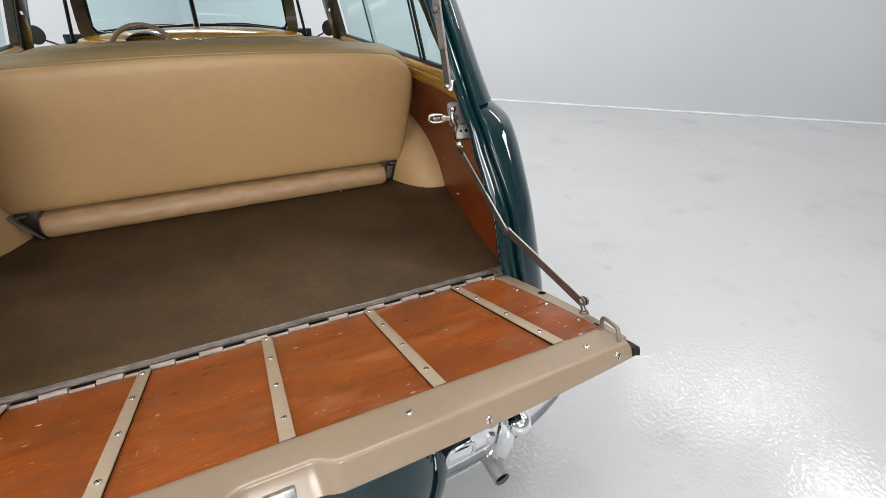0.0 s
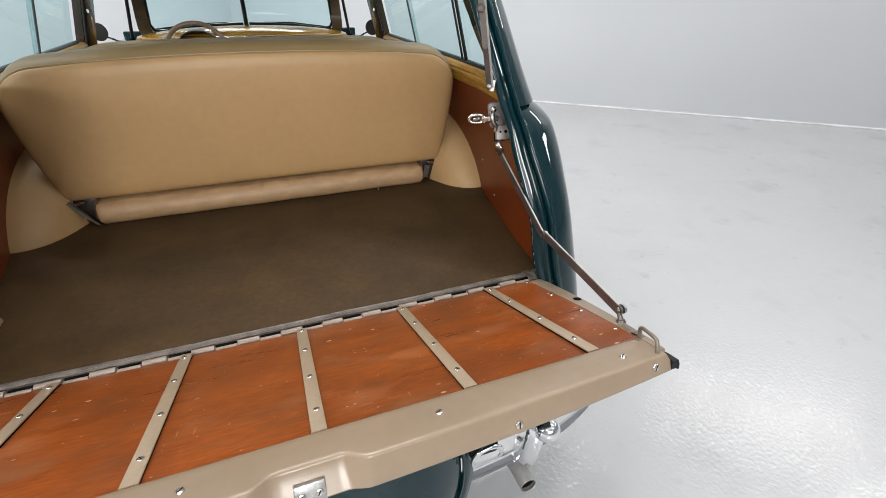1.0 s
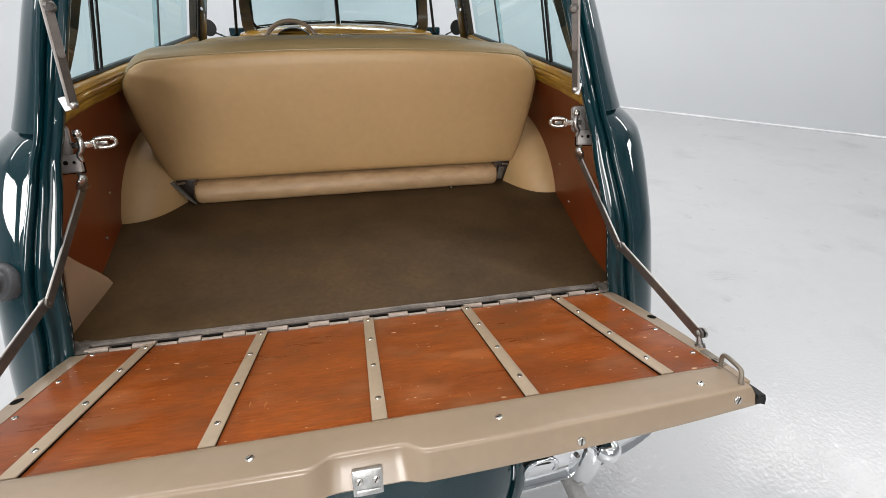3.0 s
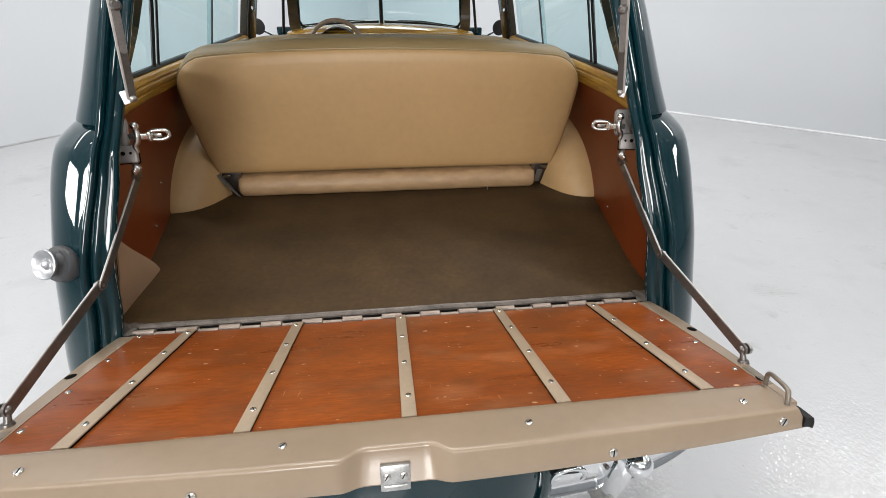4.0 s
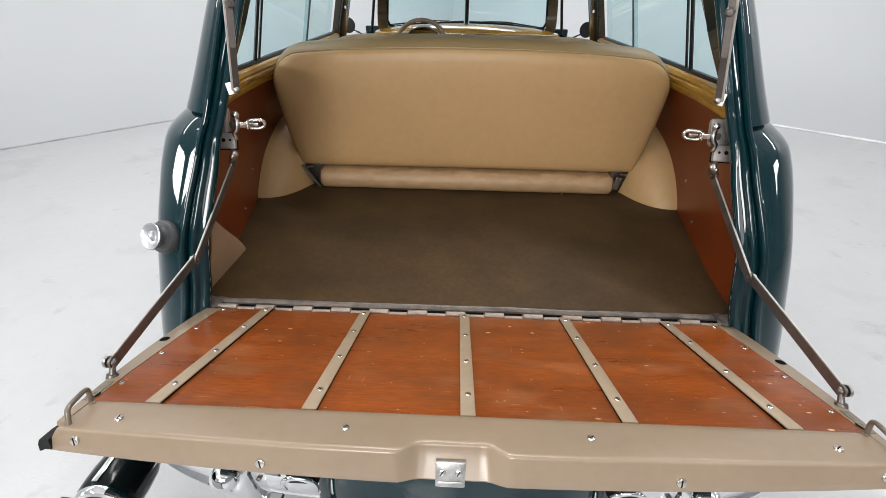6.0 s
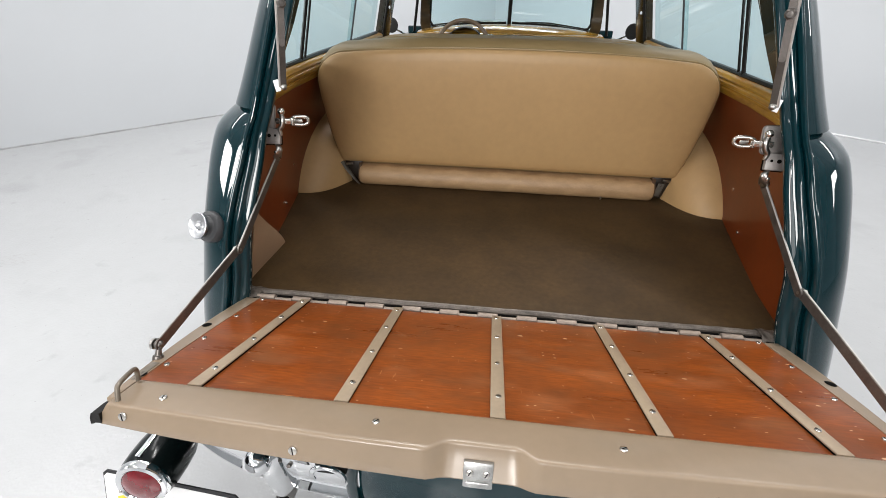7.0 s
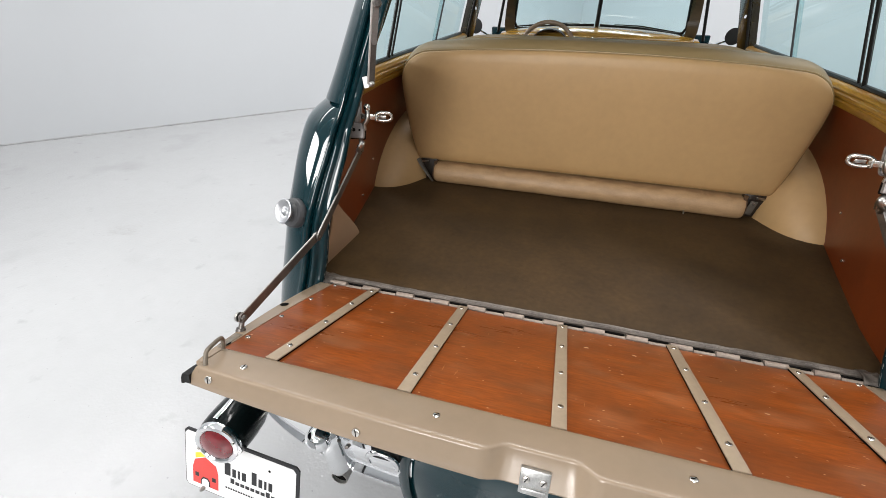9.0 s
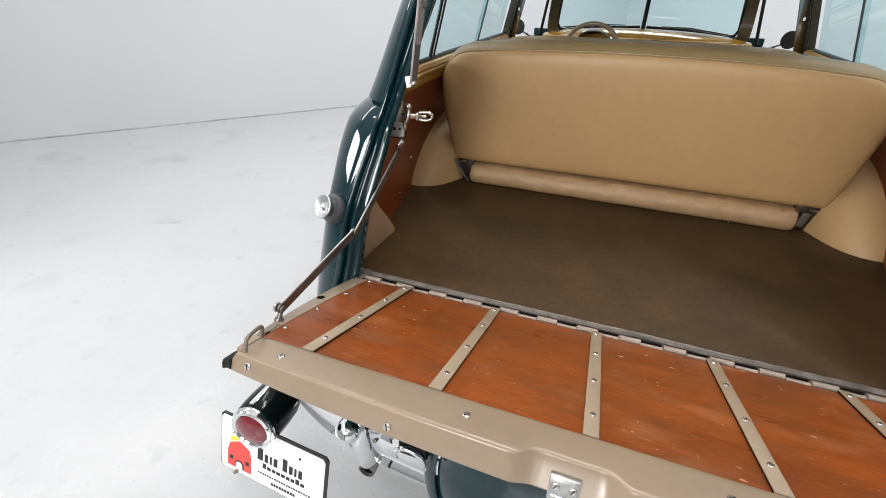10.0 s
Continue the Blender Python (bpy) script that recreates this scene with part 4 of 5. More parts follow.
def support_arm(s):
    foot, knee, top = (s * 0.594, -0.324, 0.832), (s * 0.595, -0.039, 0.860), (s * 0.585, 0.205, 1.005)
    arm = empty("support_arm", parent=car)
    tagged(arm, "folding steel tailgate support arm")
    part("lower_link", bar(foot, knee, 0.021, 0.004), DARK_STEEL, arm)
    part("upper_link", bar((knee[0] - s * 0.005, knee[1], knee[2]), (top[0] - s * 0.004, top[1], top[2]), 0.020, 0.004), DARK_STEEL, arm)
    for p, q, o in ((foot, knee, 0.0), (knee, top, -0.005)):
        p, q = Vector(p), Vector(q)
        d = (q - p).normalized()
        up = Vector((s, 0, 0)).cross(d).normalized()
        up = up if up.z > 0 else -up
        e = up * 0.0095 + Vector((s * o, 0, 0))
        part("link_edge", tube([p + e + d * 0.004, q + e - d * 0.004], 0.0022, 6), ALU_BRIGHT, arm, "bright worn link edge")
    part("knee_rivet", lathe([(0.0065, -0.009), (0.0065, 0.004), (0.004, 0.007), (0, 0.0075)], 16), STEEL, arm, m=along(knee, (knee[0] - s, knee[1], knee[2])))
    part("pivot_stud", lathe([(0.0068, -0.006), (0.0074, 0.0), (0.0064, 0.004), (0.0036, 0.0064), (0, 0.0068)], 18), DARK_STEEL, arm, m=along(foot, (foot[0] - s, foot[1], foot[2])))
    part("pivot_washer", lathe([(0.0, -0.012), (0.0098, -0.012), (0.0098, -0.0075), (0.0, -0.0075)], 18), STEEL, arm, m=along(foot, (foot[0] - s, foot[1], foot[2])))
    base = (s * 0.594, -0.337, 0.811)
    part("stud_shank", tube([base, (s * 0.594, -0.326, 0.830)], [0.006, 0.0042], 12), DARK_STEEL, arm)
    part("stud_base", lathe([(0.0, 0.006), (0.008, 0.006), (0.0095, 0.001), (0.0095, -0.004)], 16), DARK_STEEL, arm, m=along(base, (base[0], base[1] + 0.314, base[2] + 0.949)))
    part("link_hook", tube([(top[0] - s * 0.004, top[1], top[2] - 0.010), (top[0] - s * 0.008, top[1] - 0.004, top[2] + 0.006), (top[0] - s * 0.012, top[1] - 0.016, top[2] + 0.014)], 0.0048, 8), STEEL, arm)


def gate_latch(s):
    """Latch case, striker block and handle on the body's inner edge."""
    lt = empty("gate_latch", parent=car)
    tagged(lt, "bright metal tailgate latch with a pull handle")
    part("latch_case", box(-0.026, 0.026, -0.004, 0.012, -0.034, 0.030, bevel=0.011, seg=4), CASE_GREY, lt, m=pose(0.574 if s > 0 else -0.602, 0.202, 1.100, -20))
    bp = pose(s * 0.581, 0.184, 1.054, -20, 0, -8 * s)
    part("block_back", box(-0.0220, 0.0220, 0.002, 0.010, -0.0205, 0.0205, bevel=0.003), HOLE, lt, "dark plate behind the block", m=bp)
    part("striker_block", box(-0.0205, 0.0205, -0.008, 0.006, -0.0185, 0.0185, bevel=0.003), CASE_GREY, lt, m=bp)
    for dx, r in ((-0.009, 0.0030), (0.006, 0.0046)):
        part("block_hole", lathe([(0, 0.0006), (r * 0.9, 0.0006), (r, 0)], 12), HOLE, lt, m=bp @ pose(dx * s, -0.0082, 0.002, 90))
    ball = [(0.0, -0.0088)] + [(0.0088 * math.cos(radians(a)), 0.0088 * math.sin(radians(a))) for a in range(-70, 71, 20)] + [(0.0, 0.0088)]
    part("case_boss", lathe(ball, 16), NICKEL, lt, "bright round boss", m=pose(s * 0.549, 0.184, 1.116, 80))
    part("boss_slot", lathe([(0.0, 0.0), (0.0030, -0.001), (0.0034, -0.003)], 12), HOLE, lt, m=pose(s * 0.550, 0.1745, 1.116, 80))
    part("boss_curl", tube(bent([(s * 0.551, 0.186, 1.109), (s * 0.546, 0.180, 1.098), (s * 0.549, 0.178, 1.084), (s * 0.556, 0.177, 1.075), (s * 0.553, 0.176, 1.060)], 4), [0.005] + [0.006] * 11 + [0.0055, 0.005, 0.0045, 0.004, 0.003], 10), STEEL, lt)
    part("handle_stem", box(-0.020, 0.018, -0.0035, 0.0035, -0.0066, 0.0066, bevel=0.002), NICKEL, lt, m=pose(s * 0.546, 0.184, 1.0935, 8, 0, -6 * s))
    part("handle_collar", box(-0.0035, 0.0035, -0.0070, 0.0070, -0.0100, 0.0100, bevel=0.0025), NICKEL, lt, m=pose(s * 0.526, 0.191, 1.0925))
    part("handle_tongue", box(-0.012, 0.008, -0.002, 0.002, -0.0040, 0.0040, bevel=0.0015), STEEL, lt, m=pose(s * 0.513, 0.199, 1.0915))
    loop = []
    for k in range(33):
        th = 2 * math.pi * k / 32
        c, q = math.cos(th), math.sin(th)
        loop.append((s * (0.5125 + 0.0190 * (abs(c) ** 0.75) * (1 if c > 0 else -1)), 0.201 - 0.006 * c, 1.0915 + 0.0100 * (abs(q) ** 0.75) * (1 if q > 0 else -1)))
    part("handle_loop", tube(loop, 0.0042, 10, caps=False), NICKEL, lt)
    # bent plate that carries the support arm's end
    hang = [(s * 0.572, 0.180, 1.036), (s * 0.564, 0.174, 1.026), (s * 0.569, 0.172, 1.014), (s * 0.578, 0.176, 1.004), (s * 0.574, 0.184, 0.994)]
    part("arm_hanger", tube(bent(hang, 3), [0.004, 0.006, 0.0075] + [0.0082] * 5 + [0.0075, 0.0068, 0.006, 0.005, 0.004], 12, flat=0.45), STEEL, lt)
    part("hanger_pin", lathe([(0.005, -0.004), (0.005, 0.004), (0.003, 0.006), (0, 0.0065)], 12), NICKEL, lt, m=pose(s * 0.571, 0.170, 1.020, 90))


def lift_strut(s):
    """Sliding support of the raised upper gate."""
    st = empty("lift_strut", parent=car)
    tagged(st, "steel sliding strut of the raised upper gate")
    a, b = Vector((s * 0.517, 0.150, 1.180)), Vector((s * 0.462 if s < 0 else 0.451, 0.075, 1.3535))
    mid = a + (b - a) * 0.55
    part("lower_channel", bar(a, b, 0.0125, 0.005, normal=(s * 0.6, 0.8, 0)), STRUT_DARK, st)
    part("upper_slide", bar(mid, b + (b - a) * 0.9, 0.0115, 0.009, normal=(s * 0.6, 0.8, 0)), STRUT_GREY, st)
    part("channel_edge", tube([a + Vector((s * 0.006, -0.0035, 0)), b + (b - a) * 0.15 + Vector((s * 0.006, -0.0035, 0))], 0.0034, 8), ALU_BRIGHT, st, "bright channel edge")
    part("strut_pin", lathe([(0.007, -0.01), (0.007, 0.006), (0.004, 0.009), (0, 0.01)], 14), STEEL, st, m=along(a, a + Vector((-s * 0.6, -0.8, 0))))
    part("slide_rivet", lathe([(0.0085, -0.004), (0.009, 0.003), (0.006, 0.006), (0.0055, 0.004), (0.003, 0.004), (0, 0.0055)], 18), DARK_STEEL, st, m=along(b + Vector((-s * 0.003, -0.004, -0.004)), b + Vector((-s * 0.6, -0.8, 0))))
    part("strut_bracket", box(-0.006, 0.006, -0.002, 0.002, -0.014, 0.012, bevel=0.0015), PLATE_WHITE, st, "white strut bracket", m=pose(s * 0.5335 if s < 0 else 0.5265, 0.154, 1.182, -20, 0, -10 * s) @ pose(0, 0, 0, 0, 14 * s, 0))


for s in (1, -1):
    support_arm(s)
    gate_latch(s)
    lift_strut(s)


# ---- windows, posts, windscreen ----
def greenhouse():
    for s in (1, -1):
        def gx(z):
            return s * (0.725 - 0.22 * (z - 1.15))
        for y0, y1, tint in ((0.54, 0.74, GLASS), (0.74, 1.34, GLASS), (1.30, 1.78, GLASS)):
            off = 0.006 * s if y0 == 1.30 else 0
            lean = 0.72 if y0 == 0.54 else 0
            bm = loft([[(gx(z) + off, y0 + lean * (z - 1.15), z), (gx(z) + off, max(y1, y0 + lean * (z - 1.15) + 0.01), z)] for z in (1.14, 1.36, 1.6)])
            g = part("side_window", bm, tint, car, "pale blue-green tinted side glass")
            g.visible_shadow = False
        # dark lower window channel
        part("window_channel", tube([(s * 0.715, 0.5, 1.151), (s * 0.722, 0.9, 1.151), (s * 0.722, 1.8, 1.151)], 0.009, 8), DARK, car)
        # rubber edge at the rear of the glass
        part("window_seal", tube([(gx(z) * 0.995, 0.535 + 0.72 * (z - 1.15), z) for z in (1.14, 1.2, 1.3, 1.4, 1.6)], 0.008, 8), DARK, car)
        part("glass_rim", tube([(gx(z) * 0.985, 0.528 + 0.72 * (z - 1.15), z) for z in (1.15, 1.2, 1.3, 1.4, 1.6)], 0.0035, 8), ALU_BRIGHT, car, "pale metal rim of the rear side glass")
        for y, w in ((0.738, 0.0065), (0.772, 0.0045)):
            part("window_post", tube([(gx(1.14) * 0.99, y, 1.14), (gx(1.62) * 0.99, y + 0.03, 1.62)], w, 8), DARK, car)
        part("glass_edge", tube([(gx(1.14) * 0.995, 1.33, 1.14), (gx(1.62) * 0.995, 1.34, 1.62)], 0.004, 6), GREY_RUBBER, car)
        rows = [[(gx(z) + s * 0.01, 1.84, z), (gx(z) - s * 0.022, 1.84, z), (gx(z) - s * 0.034, 1.87, z), (gx(z) - s * 0.040, 1.95, z), (gx(z) - s * 0.034, 2.01, z), (gx(z) + s * 0.01, 2.02, z)] for z in (0.9, 1.15, 1.4, 1.7)]
        part("door_pillar", loft(rows, closed=True, caps=True), DARK_OLIVE, car, "dark olive door pillar", angle=25)
        part("pillar_seal", tube([(gx(z) - s * 0.030, 1.845, z) for z in (0.95, 1.15, 1.4, 1.68)], 0.0065, 8), DARK, car)
        part("pillar_catch", tube([(gx(1.27) - s * 0.024, 1.86, 1.27), (gx(1.27) - s * 0.045, 1.85, 1.272)], 0.008, 8), CHROME, car)
        part("vent_post", tube([(s * 0.69, 2.80, 1.08), (s * 0.61, 2.74, 1.6)], 0.010, 8), DARK, car)
        rows = [[(s * (x0 + 0.0), y, z), (s * (x0 + 0.068), y - 0.03, z), (s * (x0 + 0.078), y + 0.05, z), (s * (x0 + 0.01), y + 0.05, z)]
                for x0, y, z in ((0.545, 2.80, 1.05), (0.552, 2.81, 1.08), (0.568, 2.82, 1.10), (0.578, 2.84, 1.13), (0.578, 2.85, 1.2), (0.560, 2.82, 1.4), (0.53, 2.76, 1.6), (0.50, 2.72, 1.75))]
        part("windscreen_pillar", loft(rows, closed=True, caps=True), OLIVE_BROWN, car, "olive-brown windscreen pillar")
    # split windscreen
    for s in (1, -1):
        bm = loft([[(0.0, 2.92, 1.10), (s * 0.62, 2.87, 1.10)], [(0.0, 2.85, 1.4), (s * 0.58, 2.80, 1.4)], [(0.0, 2.76, 1.75), (s * 0.52, 2.72, 1.75)]])
        g = part("windscreen", bm, GLASS, car, "pale tinted windscreen half")
        g.visible_shadow = False
        part("screen_seal", tube([(s * 0.02, 2.905, 1.145), (s * 0.3, 2.895, 1.135), (s * 0.52, 2.875, 1.108), (s * 0.565, 2.868, 1.118), (s * 0.583, 2.862, 1.15), (s * 0.575, 2.85, 1.25), (s * 0.56, 2.82, 1.4)], 0.010, 8), DARK, car)
        part("wiper", tube([(s * 0.60 - 0.02, 2.93, 1.11), (s * 0.30, 2.945, 1.145), (s * 0.12, 2.95, 1.147)], 0.006, 6), RUBBER, car)
    part("screen_divider", tube([(0.0, 2.90, 1.10), (0.0, 2.83, 1.4), (0.0, 2.74, 1.75)], 0.014, 8), DARK, car)


greenhouse()


def dashboard():
    rows = []
    for k in range(41):
        u = -1 + 2 * k / 40
        x = 0.66 * u
        h = 1.142 - 0.04 * u * u - 0.015 * abs(u) ** 6
        rows.append([(x, 2.90, h - 0.01), (x, 2.80, h), (x, 2.72, h - 0.012), (x, 2.69, h - 0.03), (x, 2.68, h - 0.065), (x, 2.70, h - 0.09)])
    dash = part("dashboard", loft(rows), MUSTARD_DASH, car, "mustard wood-grained dashboard")
    part("lower_dash", box(-0.62, 0.62, 2.655, 2.95, 0.80, 1.092, bevel=0.02), MUSTARD_DASH, dash)
    part("dash_slot", box(-0.10, 0.06, 2.648, 2.66, 1.045, 1.072, bevel=0.004), DARK, dash)
    bm = loft([[(-0.30 + 0.12 * math.cos(radians(a)), y, 1.045 + 0.085 * math.sin(radians(a))) for a in range(0, 181, 12)] for y in (2.6, 2.74)])
    part("gauge_hood", thick(bm, 0.006), DARK_BROWN, dash)
    for x, w in ((0.02, 0.05), (-0.13, 0.03)):
        part("dash_trim", box(x - w, x + w, 2.645, 2.657, 1.070, 1.085, bevel=0.003), CHROME, dash)
    part("mirror_strip", box(-0.05, 0.05, 2.70, 2.705, 1.1, 1.108, bevel=0.001), CHROME, dash)
    wheel = tagged(empty("steering_wheel", parent=car), "ivory-tan steering wheel")
    c = Vector((-0.292, 2.33, 1.038))
    m = Matrix.Translation(c) @ pose(0, 0, 0, 62)
    bm = bmesh.new()
    add_tube(bm, [(0.165 * math.cos(2 * math.pi * k / 40), 0.165 * math.sin(2 * math.pi * k / 40), 0) for k in range(41)], 0.0135, 10, caps=False)
    part("rim", bm, TAN_PAINT, wheel, m=m)
    for a in (195, 345, 270):
        part("spoke", tube([(0, 0, -0.03), (0.16 * math.cos(radians(a)), 0.16 * math.sin(radians(a)), 0)], 0.009, 8), CHROME, wheel, m=m)
    part("hub", lathe([(0.05, -0.05), (0.045, -0.01), (0.03, 0.0), (0, 0.004)], 20), TAN_PAINT, wheel, m=m)
    part("column", tube([(0, 0, -0.03), (0, 0, -0.55)], 0.025, 12), DARK_BROWN, wheel, m=m)


dashboard()

# front bench, its top just over the rear backrest
rows = []
for k in range(33):
    u = -1 + 2 * k / 32
    x = 0.66 * u
    h = 1.164 - 0.004 * abs(u) ** 2 - 0.02 * abs(u) ** 12
    rows.append([(x, 1.72, 0.72), (x, 1.66, 1.0), (x, 1.63, h - 0.04), (x, 1.65, h - 0.008), (x, 1.70, h), (x, 1.76, h - 0.01), (x, 1.79, h - 0.06), (x, 1.85, 0.72)])
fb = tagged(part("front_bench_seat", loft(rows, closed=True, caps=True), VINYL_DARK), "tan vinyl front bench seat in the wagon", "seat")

# door mirrors
for s, zz in ((-1, 1.120), (1, 1.118)):
    mr = tagged(empty("door_mirror", parent=car), "round black door mirror on a thin stalk")
    part("mirror_head", lathe([(0, -0.02), (0.03, -0.018), (0.046, -0.006), (0.05, 0.004), (0.048, 0.006)], 24), DARK, mr, m=pose(s * 0.818, 2.62, zz + 0.01, 90, 0, 10 * s))
    part("mirror_glass", lathe([(0.048, 0), (0, 0.001)], 24), DARK, mr, m=pose(s * 0.818, 2.613, zz + 0.01, 90, 0, 10 * s))
    part("stalk", tube([(s * 0.818, 2.635, zz), (s * 0.80, 2.72, zz - 0.03), (s * 0.74, 2.75, zz - 0.06)], 0.006, 8), CHROME, mr)


# ---- below the tailgate ----
def bumper():
    bp = tagged(empty("rear_bumper", parent=car), "chrome rear bumper in two halves with guards")
    for s in (1, -1):
      rows = []
      for k in range(31):
        u = 0.33 + 0.67 * k / 30
        x = s * 0.82 * u
        y = -0.25 + 0.15 * abs(u) ** 3.8
        prof = [(0.0, 0.415), (-0.026, 0.417), (-0.028, 0.426), (-0.022, 0.43), (-0.016, 0.437), (-0.020, 0.445), (-0.028, 0.465), (-0.020, 0.487), (-0.016, 0.493), (-0.021, 0.5), (-0.018, 0.508), (-0.010, 0.5165), (0.004, 0.522), (0.020, 0.5245), (0.034, 0.522)]
        rows.append([(x, y + a, 0.335 + (z - 0.415) * 1.45) for a, z in prof])
      part("bumper_bar", thick(loft(rows), 0.004), CHROME, bp)
    for s in (1, -1):
        rows = []
        for z, w, d, o in ((0.336, 0.010, 0.020, -0.016), (0.343, 0.020, 0.032, -0.016), (0.36, 0.027, 0.040, -0.015), (0.39, 0.031, 0.044, -0.013), (0.42, 0.032, 0.046, -0.010), (0.45, 0.031, 0.046, -0.007), (0.48, 0.028, 0.042, -0.004),
                           (0.50, 0.020, 0.032, -0.002), (0.508, 0.008, 0.012, 0.0)):
            rows.append([(s * (0.486 + o) + w * math.cos(radians(a)), -0.255 - d * math.sin(radians(a)), z) for a in range(0, 361, 15)])
        guard = part("bumper_guard", loft(rows), CHROME, bp)
        knob = [(0.0, -0.033)] + [(0.031 * math.cos(radians(a)), 0.033 * math.sin(radians(a))) for a in range(-80, 81, 10)] + [(0.0, 0.033)]
        part("guard_knob", lathe(knob, 32), CHROME, guard, m=pose(s * 0.499, -0.292, 0.480, 25, 0, 0))
        part("bumper_bracket", box(s * 0.40 - 0.02, s * 0.40 + 0.02, -0.24, 0.05, 0.38, 0.43, bevel=0.006), DARK_STEEL, car)
        # added dark block and bright loop imitate reflections between bumper and spare wheel
        part("bumper_reflection_block", box(min(s * 0.305, s * 0.375), max(s * 0.305, s * 0.375), -0.286, -0.262, 0.452, 0.497, bevel=0.007), RUBBER, bp, "dark block standing for a reflection in the bumper")
        clamp = [(s * 0.345 + s * 0.036 * math.cos(radians(t)), -0.290 - 0.006 * math.sin(radians(t)), 0.452 + 0.040 * math.sin(radians(t))) for t in range(-20, 201, 10)]
        part("bumper_reflection_loop", tube(clamp, [0.006] * len(clamp), 10), CHROME, bp)
        part("bumper_bolt", lathe([(0.0055, -0.01), (0.0055, 0.002), (0.0045, 0.0045), (0, 0.005)], 6), DARK_STEEL, bp, m=pose(s * 0.435, -0.282, 0.462, 60))
        ey, ex = (-0.305, 0.462) if s > 0 else (-0.266, 0.480)
        pipe = part("exhaust_pipe", tube([(s * ex, 0.3, 0.32), (s * ex, -0.1, 0.302), (s * ex, ey, 0.300)], 0.0215, 24, caps=False), PIPE, car, "short straight exhaust tail pipe")
        part("pipe_mouth", tube([(s * ex, ey + 0.10, 0.301), (s * ex, ey + 0.008, 0.300)], 0.0195, 20, caps=True), HOLE, pipe)
        part("pipe_rim", tube([(s * ex + 0.0205 * math.cos(2 * math.pi * k / 24), ey, 0.300 + 0.0205 * math.sin(2 * math.pi * k / 24)) for k in range(25)], 0.0016, 6, caps=False), STEEL, pipe)


bumper()

# body-coloured spare wheel cover
cover = part("spare_wheel_cover", lathe([(0.2885, 0.044), (0.2865, 0.0455), (0.284, 0.0500), (0.280, 0.0530), (0.268, 0.0630), (0.250, 0.0760), (0.228, 0.0895), (0.20, 0.1015), (0.165, 0.1115), (0.12, 0.1190), (0.06, 0.1240), (0, 0.1255)], 96), TEAL, car,
             "dark teal round spare wheel cover", m=pose(0.003, -0.225, 0.412, 82))
part("cover_rim", lathe([(0.29, 0.0), (0.314, 0.006), (0.323, 0.016), (0.3255, 0.027), (0.323, 0.038), (0.315, 0.047), (0.303, 0.053), (0.294, 0.0545), (0.2905, 0.0530), (0.2890, 0.0480), (0.2885, 0.040)], 96), TEAL_GLOSS, cover, "polished teal rim", m=pose(0, 0, 0))
part("cover_bracket", box(-0.05, 0.05, -0.23, 0.0, 0.40, 0.46, bevel=0.006), DARK_STEEL, car)

# tail lamp with registration-style show plate, driver's side
lamp = tagged(empty("tail_lamp", parent=car), "black tail lamp with chrome ring and red lens")
LM = along((-0.651, -0.415, 0.560), (-0.6414, -0.5136, 0.5734)) @ Matrix.Scale(0.90, 4)
part("housing", lathe([(0.0, -0.150), (0.022, -0.148), (0.040, -0.140), (0.052, -0.126), (0.0575, -0.105), (0.0595, -0.07), (0.0592, -0.04), (0.0575, -0.018), (0.055, -0.008)], 32), BLACK_PAINT, lamp, "glossy black housing", m=LM)
part("chrome_ring", lathe([(0.050, -0.012), (0.0555, -0.008), (0.056, 0.0), (0.052, 0.007), (0.045, 0.009), (0.041, 0.006), (0.040, 0.0)], 36), CHROME, lamp, m=LM)
part("red_lens", lathe([(0.041, 0.0), (0.040, 0.006), (0.030, 0.011), (0.015, 0.0135), (0, 0.014)], 32), LENS_RED, lamp, "ribbed red glass lens", m=LM)
part("side_strip", box(-0.006, 0.006, -0.002, 0.0022, -0.075, 0.046, bevel=0.0015), CHROME, lamp, m=LM @ pose(-0.006, 0.0595, -0.06))
for a in (20, 200):
    screw(lamp, LM @ pose(0.048 * math.cos(radians(a)), 0.048 * math.sin(radians(a)), 0.0085), 0.7)
part("lamp_arm", tube([(-0.692, -0.27, 0.515), (-0.70, -0.12, 0.49), (-0.70, 0.06, 0.50)], 0.022, 12), BLACK_PAINT, lamp)


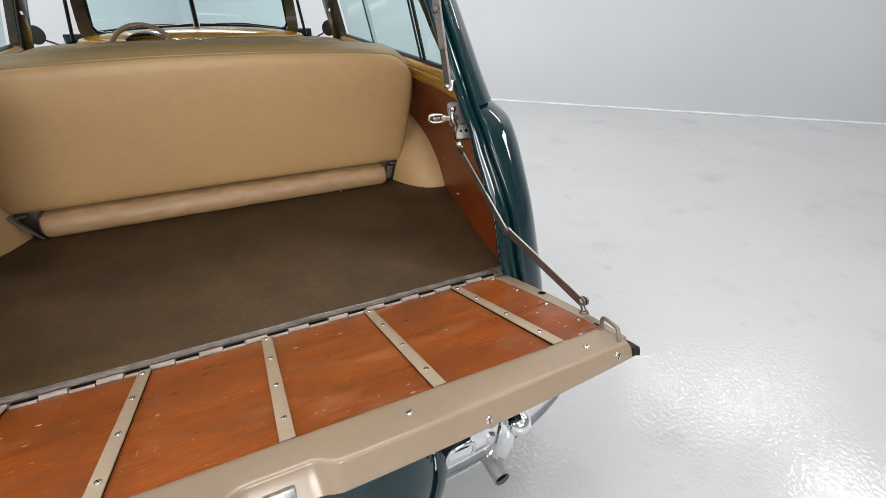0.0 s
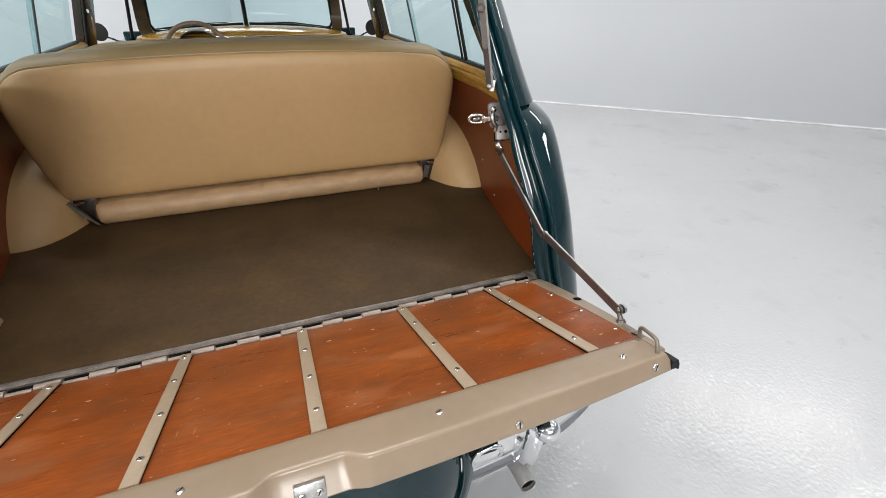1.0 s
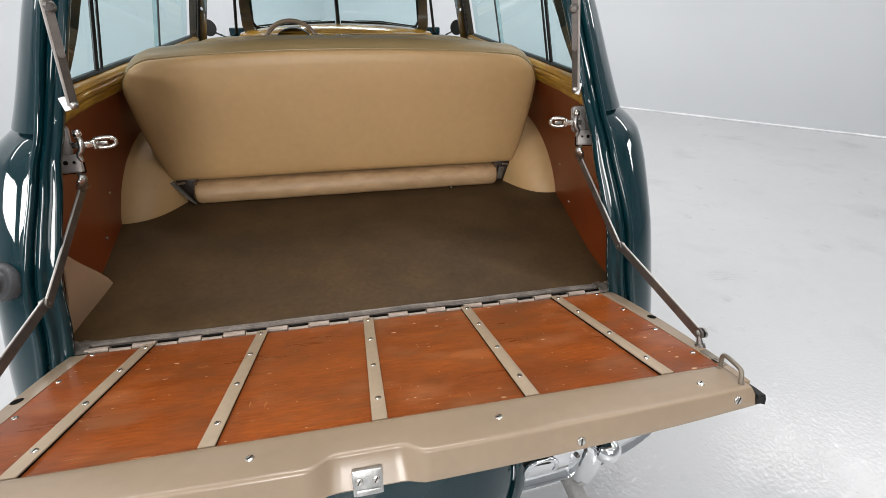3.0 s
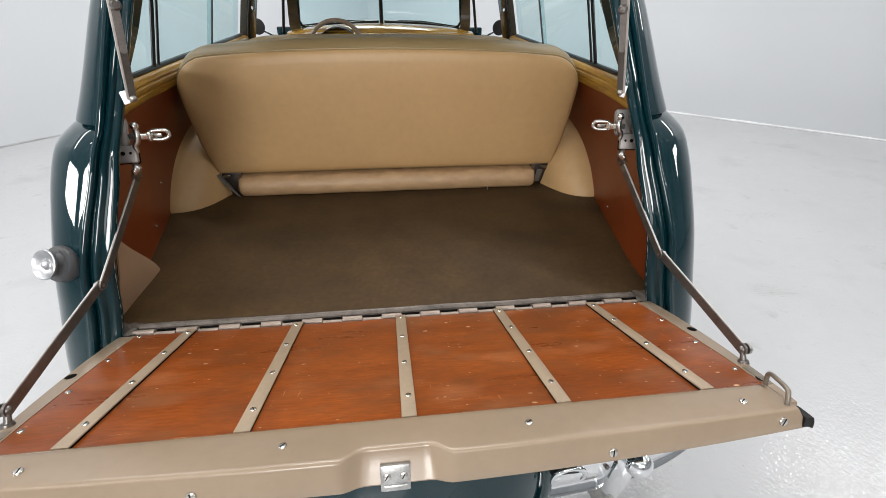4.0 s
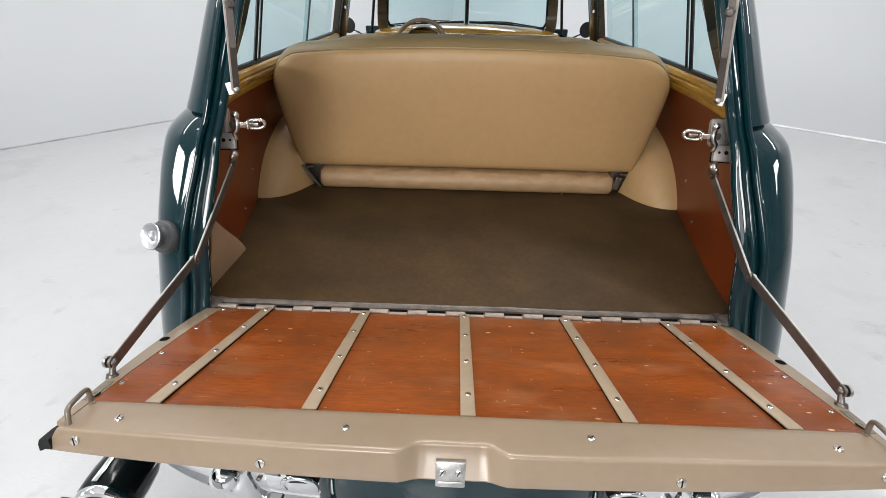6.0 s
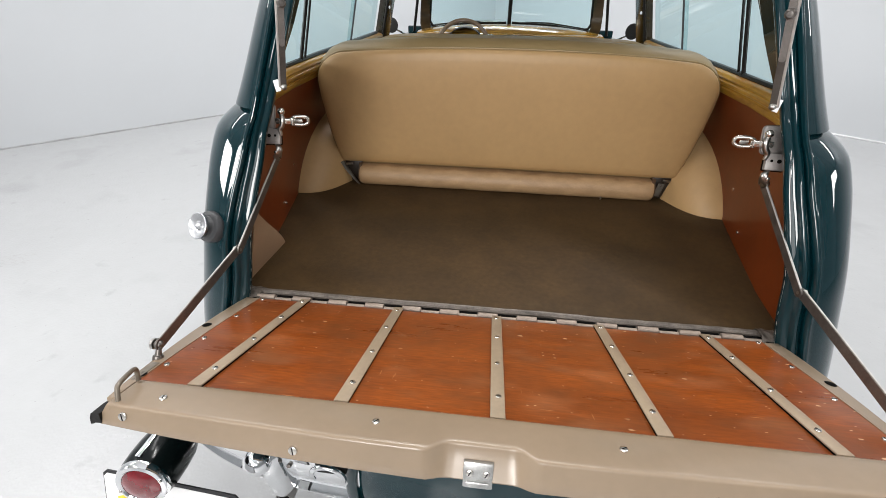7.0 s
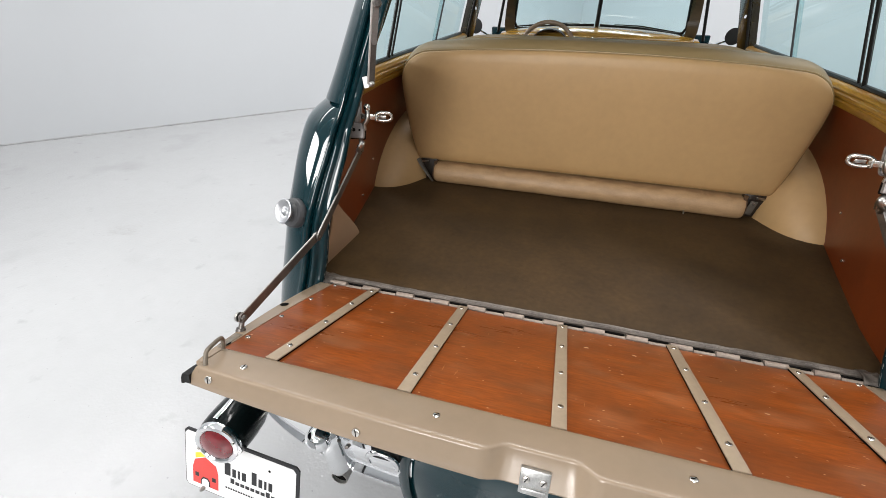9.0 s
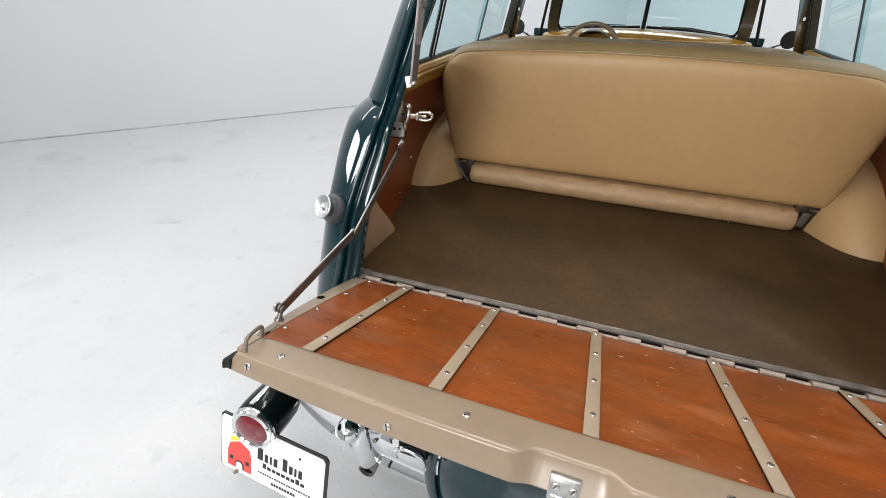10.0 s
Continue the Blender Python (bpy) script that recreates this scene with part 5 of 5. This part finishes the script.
def show_plate():
    lp = part("show_plate", prism([(-0.1525 + 0.008, -0.076), (0.1525 - 0.008, -0.076), (0.1525, -0.068), (0.1525, 0.068), (0.1445, 0.076), (-0.1445, 0.076), (-0.1525, 0.068), (-0.1525, -0.068)], -0.0035, 0.0), INK, car,
              "white dealer show plate with a black edge", m=pose(-0.6375, -0.4025, 0.439, 73.2, 0, -3.5))
    part("plate_face", prism([(-0.143, -0.074), (0.138, -0.074), (0.145, -0.066), (0.145, 0.060), (0.138, 0.068), (-0.143, 0.070), (-0.150, 0.062), (-0.150, -0.066)], 0.0, 0.0008), PLATE_WHITE, lp)
    part("plate_back", prism([(-0.145, -0.070), (0.145, -0.070), (0.145, 0.070), (-0.145, 0.070)], -0.0048, -0.0035), PLATE_WHITE, lp)
    # printing: letter-sized blocks, a script line and two fine lines
    ink = []
    x = -0.040
    for w in (0.019, 0.013, 0.009, 0.014, -0.010, 0.016, 0.013, 0.009, 0.013):
        if w < 0:
            x -= w
            continue
        ink.append((x, x + w - 0.003, -0.009, 0.023 if w > 0.015 else 0.012))
        x += w + 0.002
    for k in range(9):
        ink.append((-0.024 + 0.0135 * k, -0.024 + 0.0135 * k + 0.0105, -0.027, -0.014 if k in (0, 7) else -0.019))
    for k in range(22):
        ink.append((-0.038 + 0.0069 * k, -0.038 + 0.0069 * k + 0.005, -0.045, -0.041))
    for k in range(9):
        ink.append((0.002 + 0.0078 * k, 0.002 + 0.0078 * k + 0.006, -0.063, -0.056))
    for x0, x1, y0, y1 in ink:
        part("ink_bar", box(x0, x1, y0, y1, 0.0008, 0.0012), INK, lp, smooth=False)
    part("red_shape", prism([(-0.130, -0.062), (-0.058, -0.062), (-0.058, -0.020), (-0.064, 0.000), (-0.094, 0.014), (-0.124, 0.000), (-0.130, -0.020)], 0.0008, 0.0014), PLATE_RED, lp, smooth=False)
    for x0, x1, y0, y1 in ((-0.123, -0.113, -0.043, -0.033), (-0.075, -0.065, -0.043, -0.033)):
        part("dark_square", box(x0, x1, y0, y1, 0.0014, 0.0019), INK, lp, smooth=False)
    part("dark_arch", prism([(-0.107, -0.061), (-0.081, -0.061), (-0.081, -0.048), (-0.087, -0.040), (-0.101, -0.040), (-0.107, -0.048)], 0.0014, 0.0019), INK, lp, smooth=False)
    part("pale_arch", prism([(-0.104, -0.0605), (-0.084, -0.0605), (-0.084, -0.049), (-0.089, -0.0435), (-0.099, -0.0435), (-0.104, -0.049)], 0.0019, 0.0023), PLATE_WHITE, lp, smooth=False)
    part("yellow_shape", prism([(-0.122, 0.004), (-0.094, 0.0165), (-0.100, 0.026), (-0.122, 0.018)], 0.0008, 0.0013), PLATE_YELLOW, lp, smooth=False)
    part("mounting_hole", lathe([(0, 0.0012), (0.003, 0.0012), (0.0032, 0.0008)], 12), HOLE, lp, m=pose(0.079, 0.042, 0))
    part("plate_bolt", lathe([(0.005, -0.004), (0.005, 0.006), (0.003, 0.010), (0, 0.0105)], 12), STEEL, lp, m=pose(-0.100, -0.070, 0.0008))


show_plate()

# fuel filler cap on the flank, driver's side
cap = tagged(empty("fuel_filler", parent=car), "round chrome fuel cap on a grey rubber neck")
FM = along((-0.689, 0.027, 0.876), (-0.706, -0.013, 0.899)) @ Matrix.Scale(0.87, 4)
part("rubber_neck", lathe([(0.036, -0.035), (0.041, -0.012), (0.0435, -0.002), (0.0435, 0.014), (0.041, 0.019), (0.030, 0.021), (0.026, 0.026), (0.025, 0.036)], 24), GREY_RUBBER, cap, "thick grey rubber grommet", m=FM)
part("chrome_cap", lathe([(0.024, 0.034), (0.034, 0.040), (0.036, 0.044), (0.0355, 0.0475), (0.033, 0.049), (0.030, 0.047), (0.022, 0.042), (0.0135, 0.0405), (0.011, 0.042), (0.0095, 0.046), (0.005, 0.048), (0, 0.0485)], 40), CAP_CHROME, cap, "pitted chrome cap", m=FM)

# wheels under the body
for x in (-0.68, 0.68):
    for y in (1.05, 3.55):
        w = tagged(empty("wheel", pose(x, y, 0.36, 0, 90, 0), car), "black tyre on a steel rim")
        part("tyre", lathe([(0.20, -0.085), (0.30, -0.09), (0.35, -0.07), (0.36, 0), (0.35, 0.07), (0.30, 0.09), (0.20, 0.085)], 40), RUBBER, w)
        part("rim", lathe([(0.20, -0.08), (0.2, 0.02), (0.1, 0.05), (0, 0.05)], 32), TEAL, w)
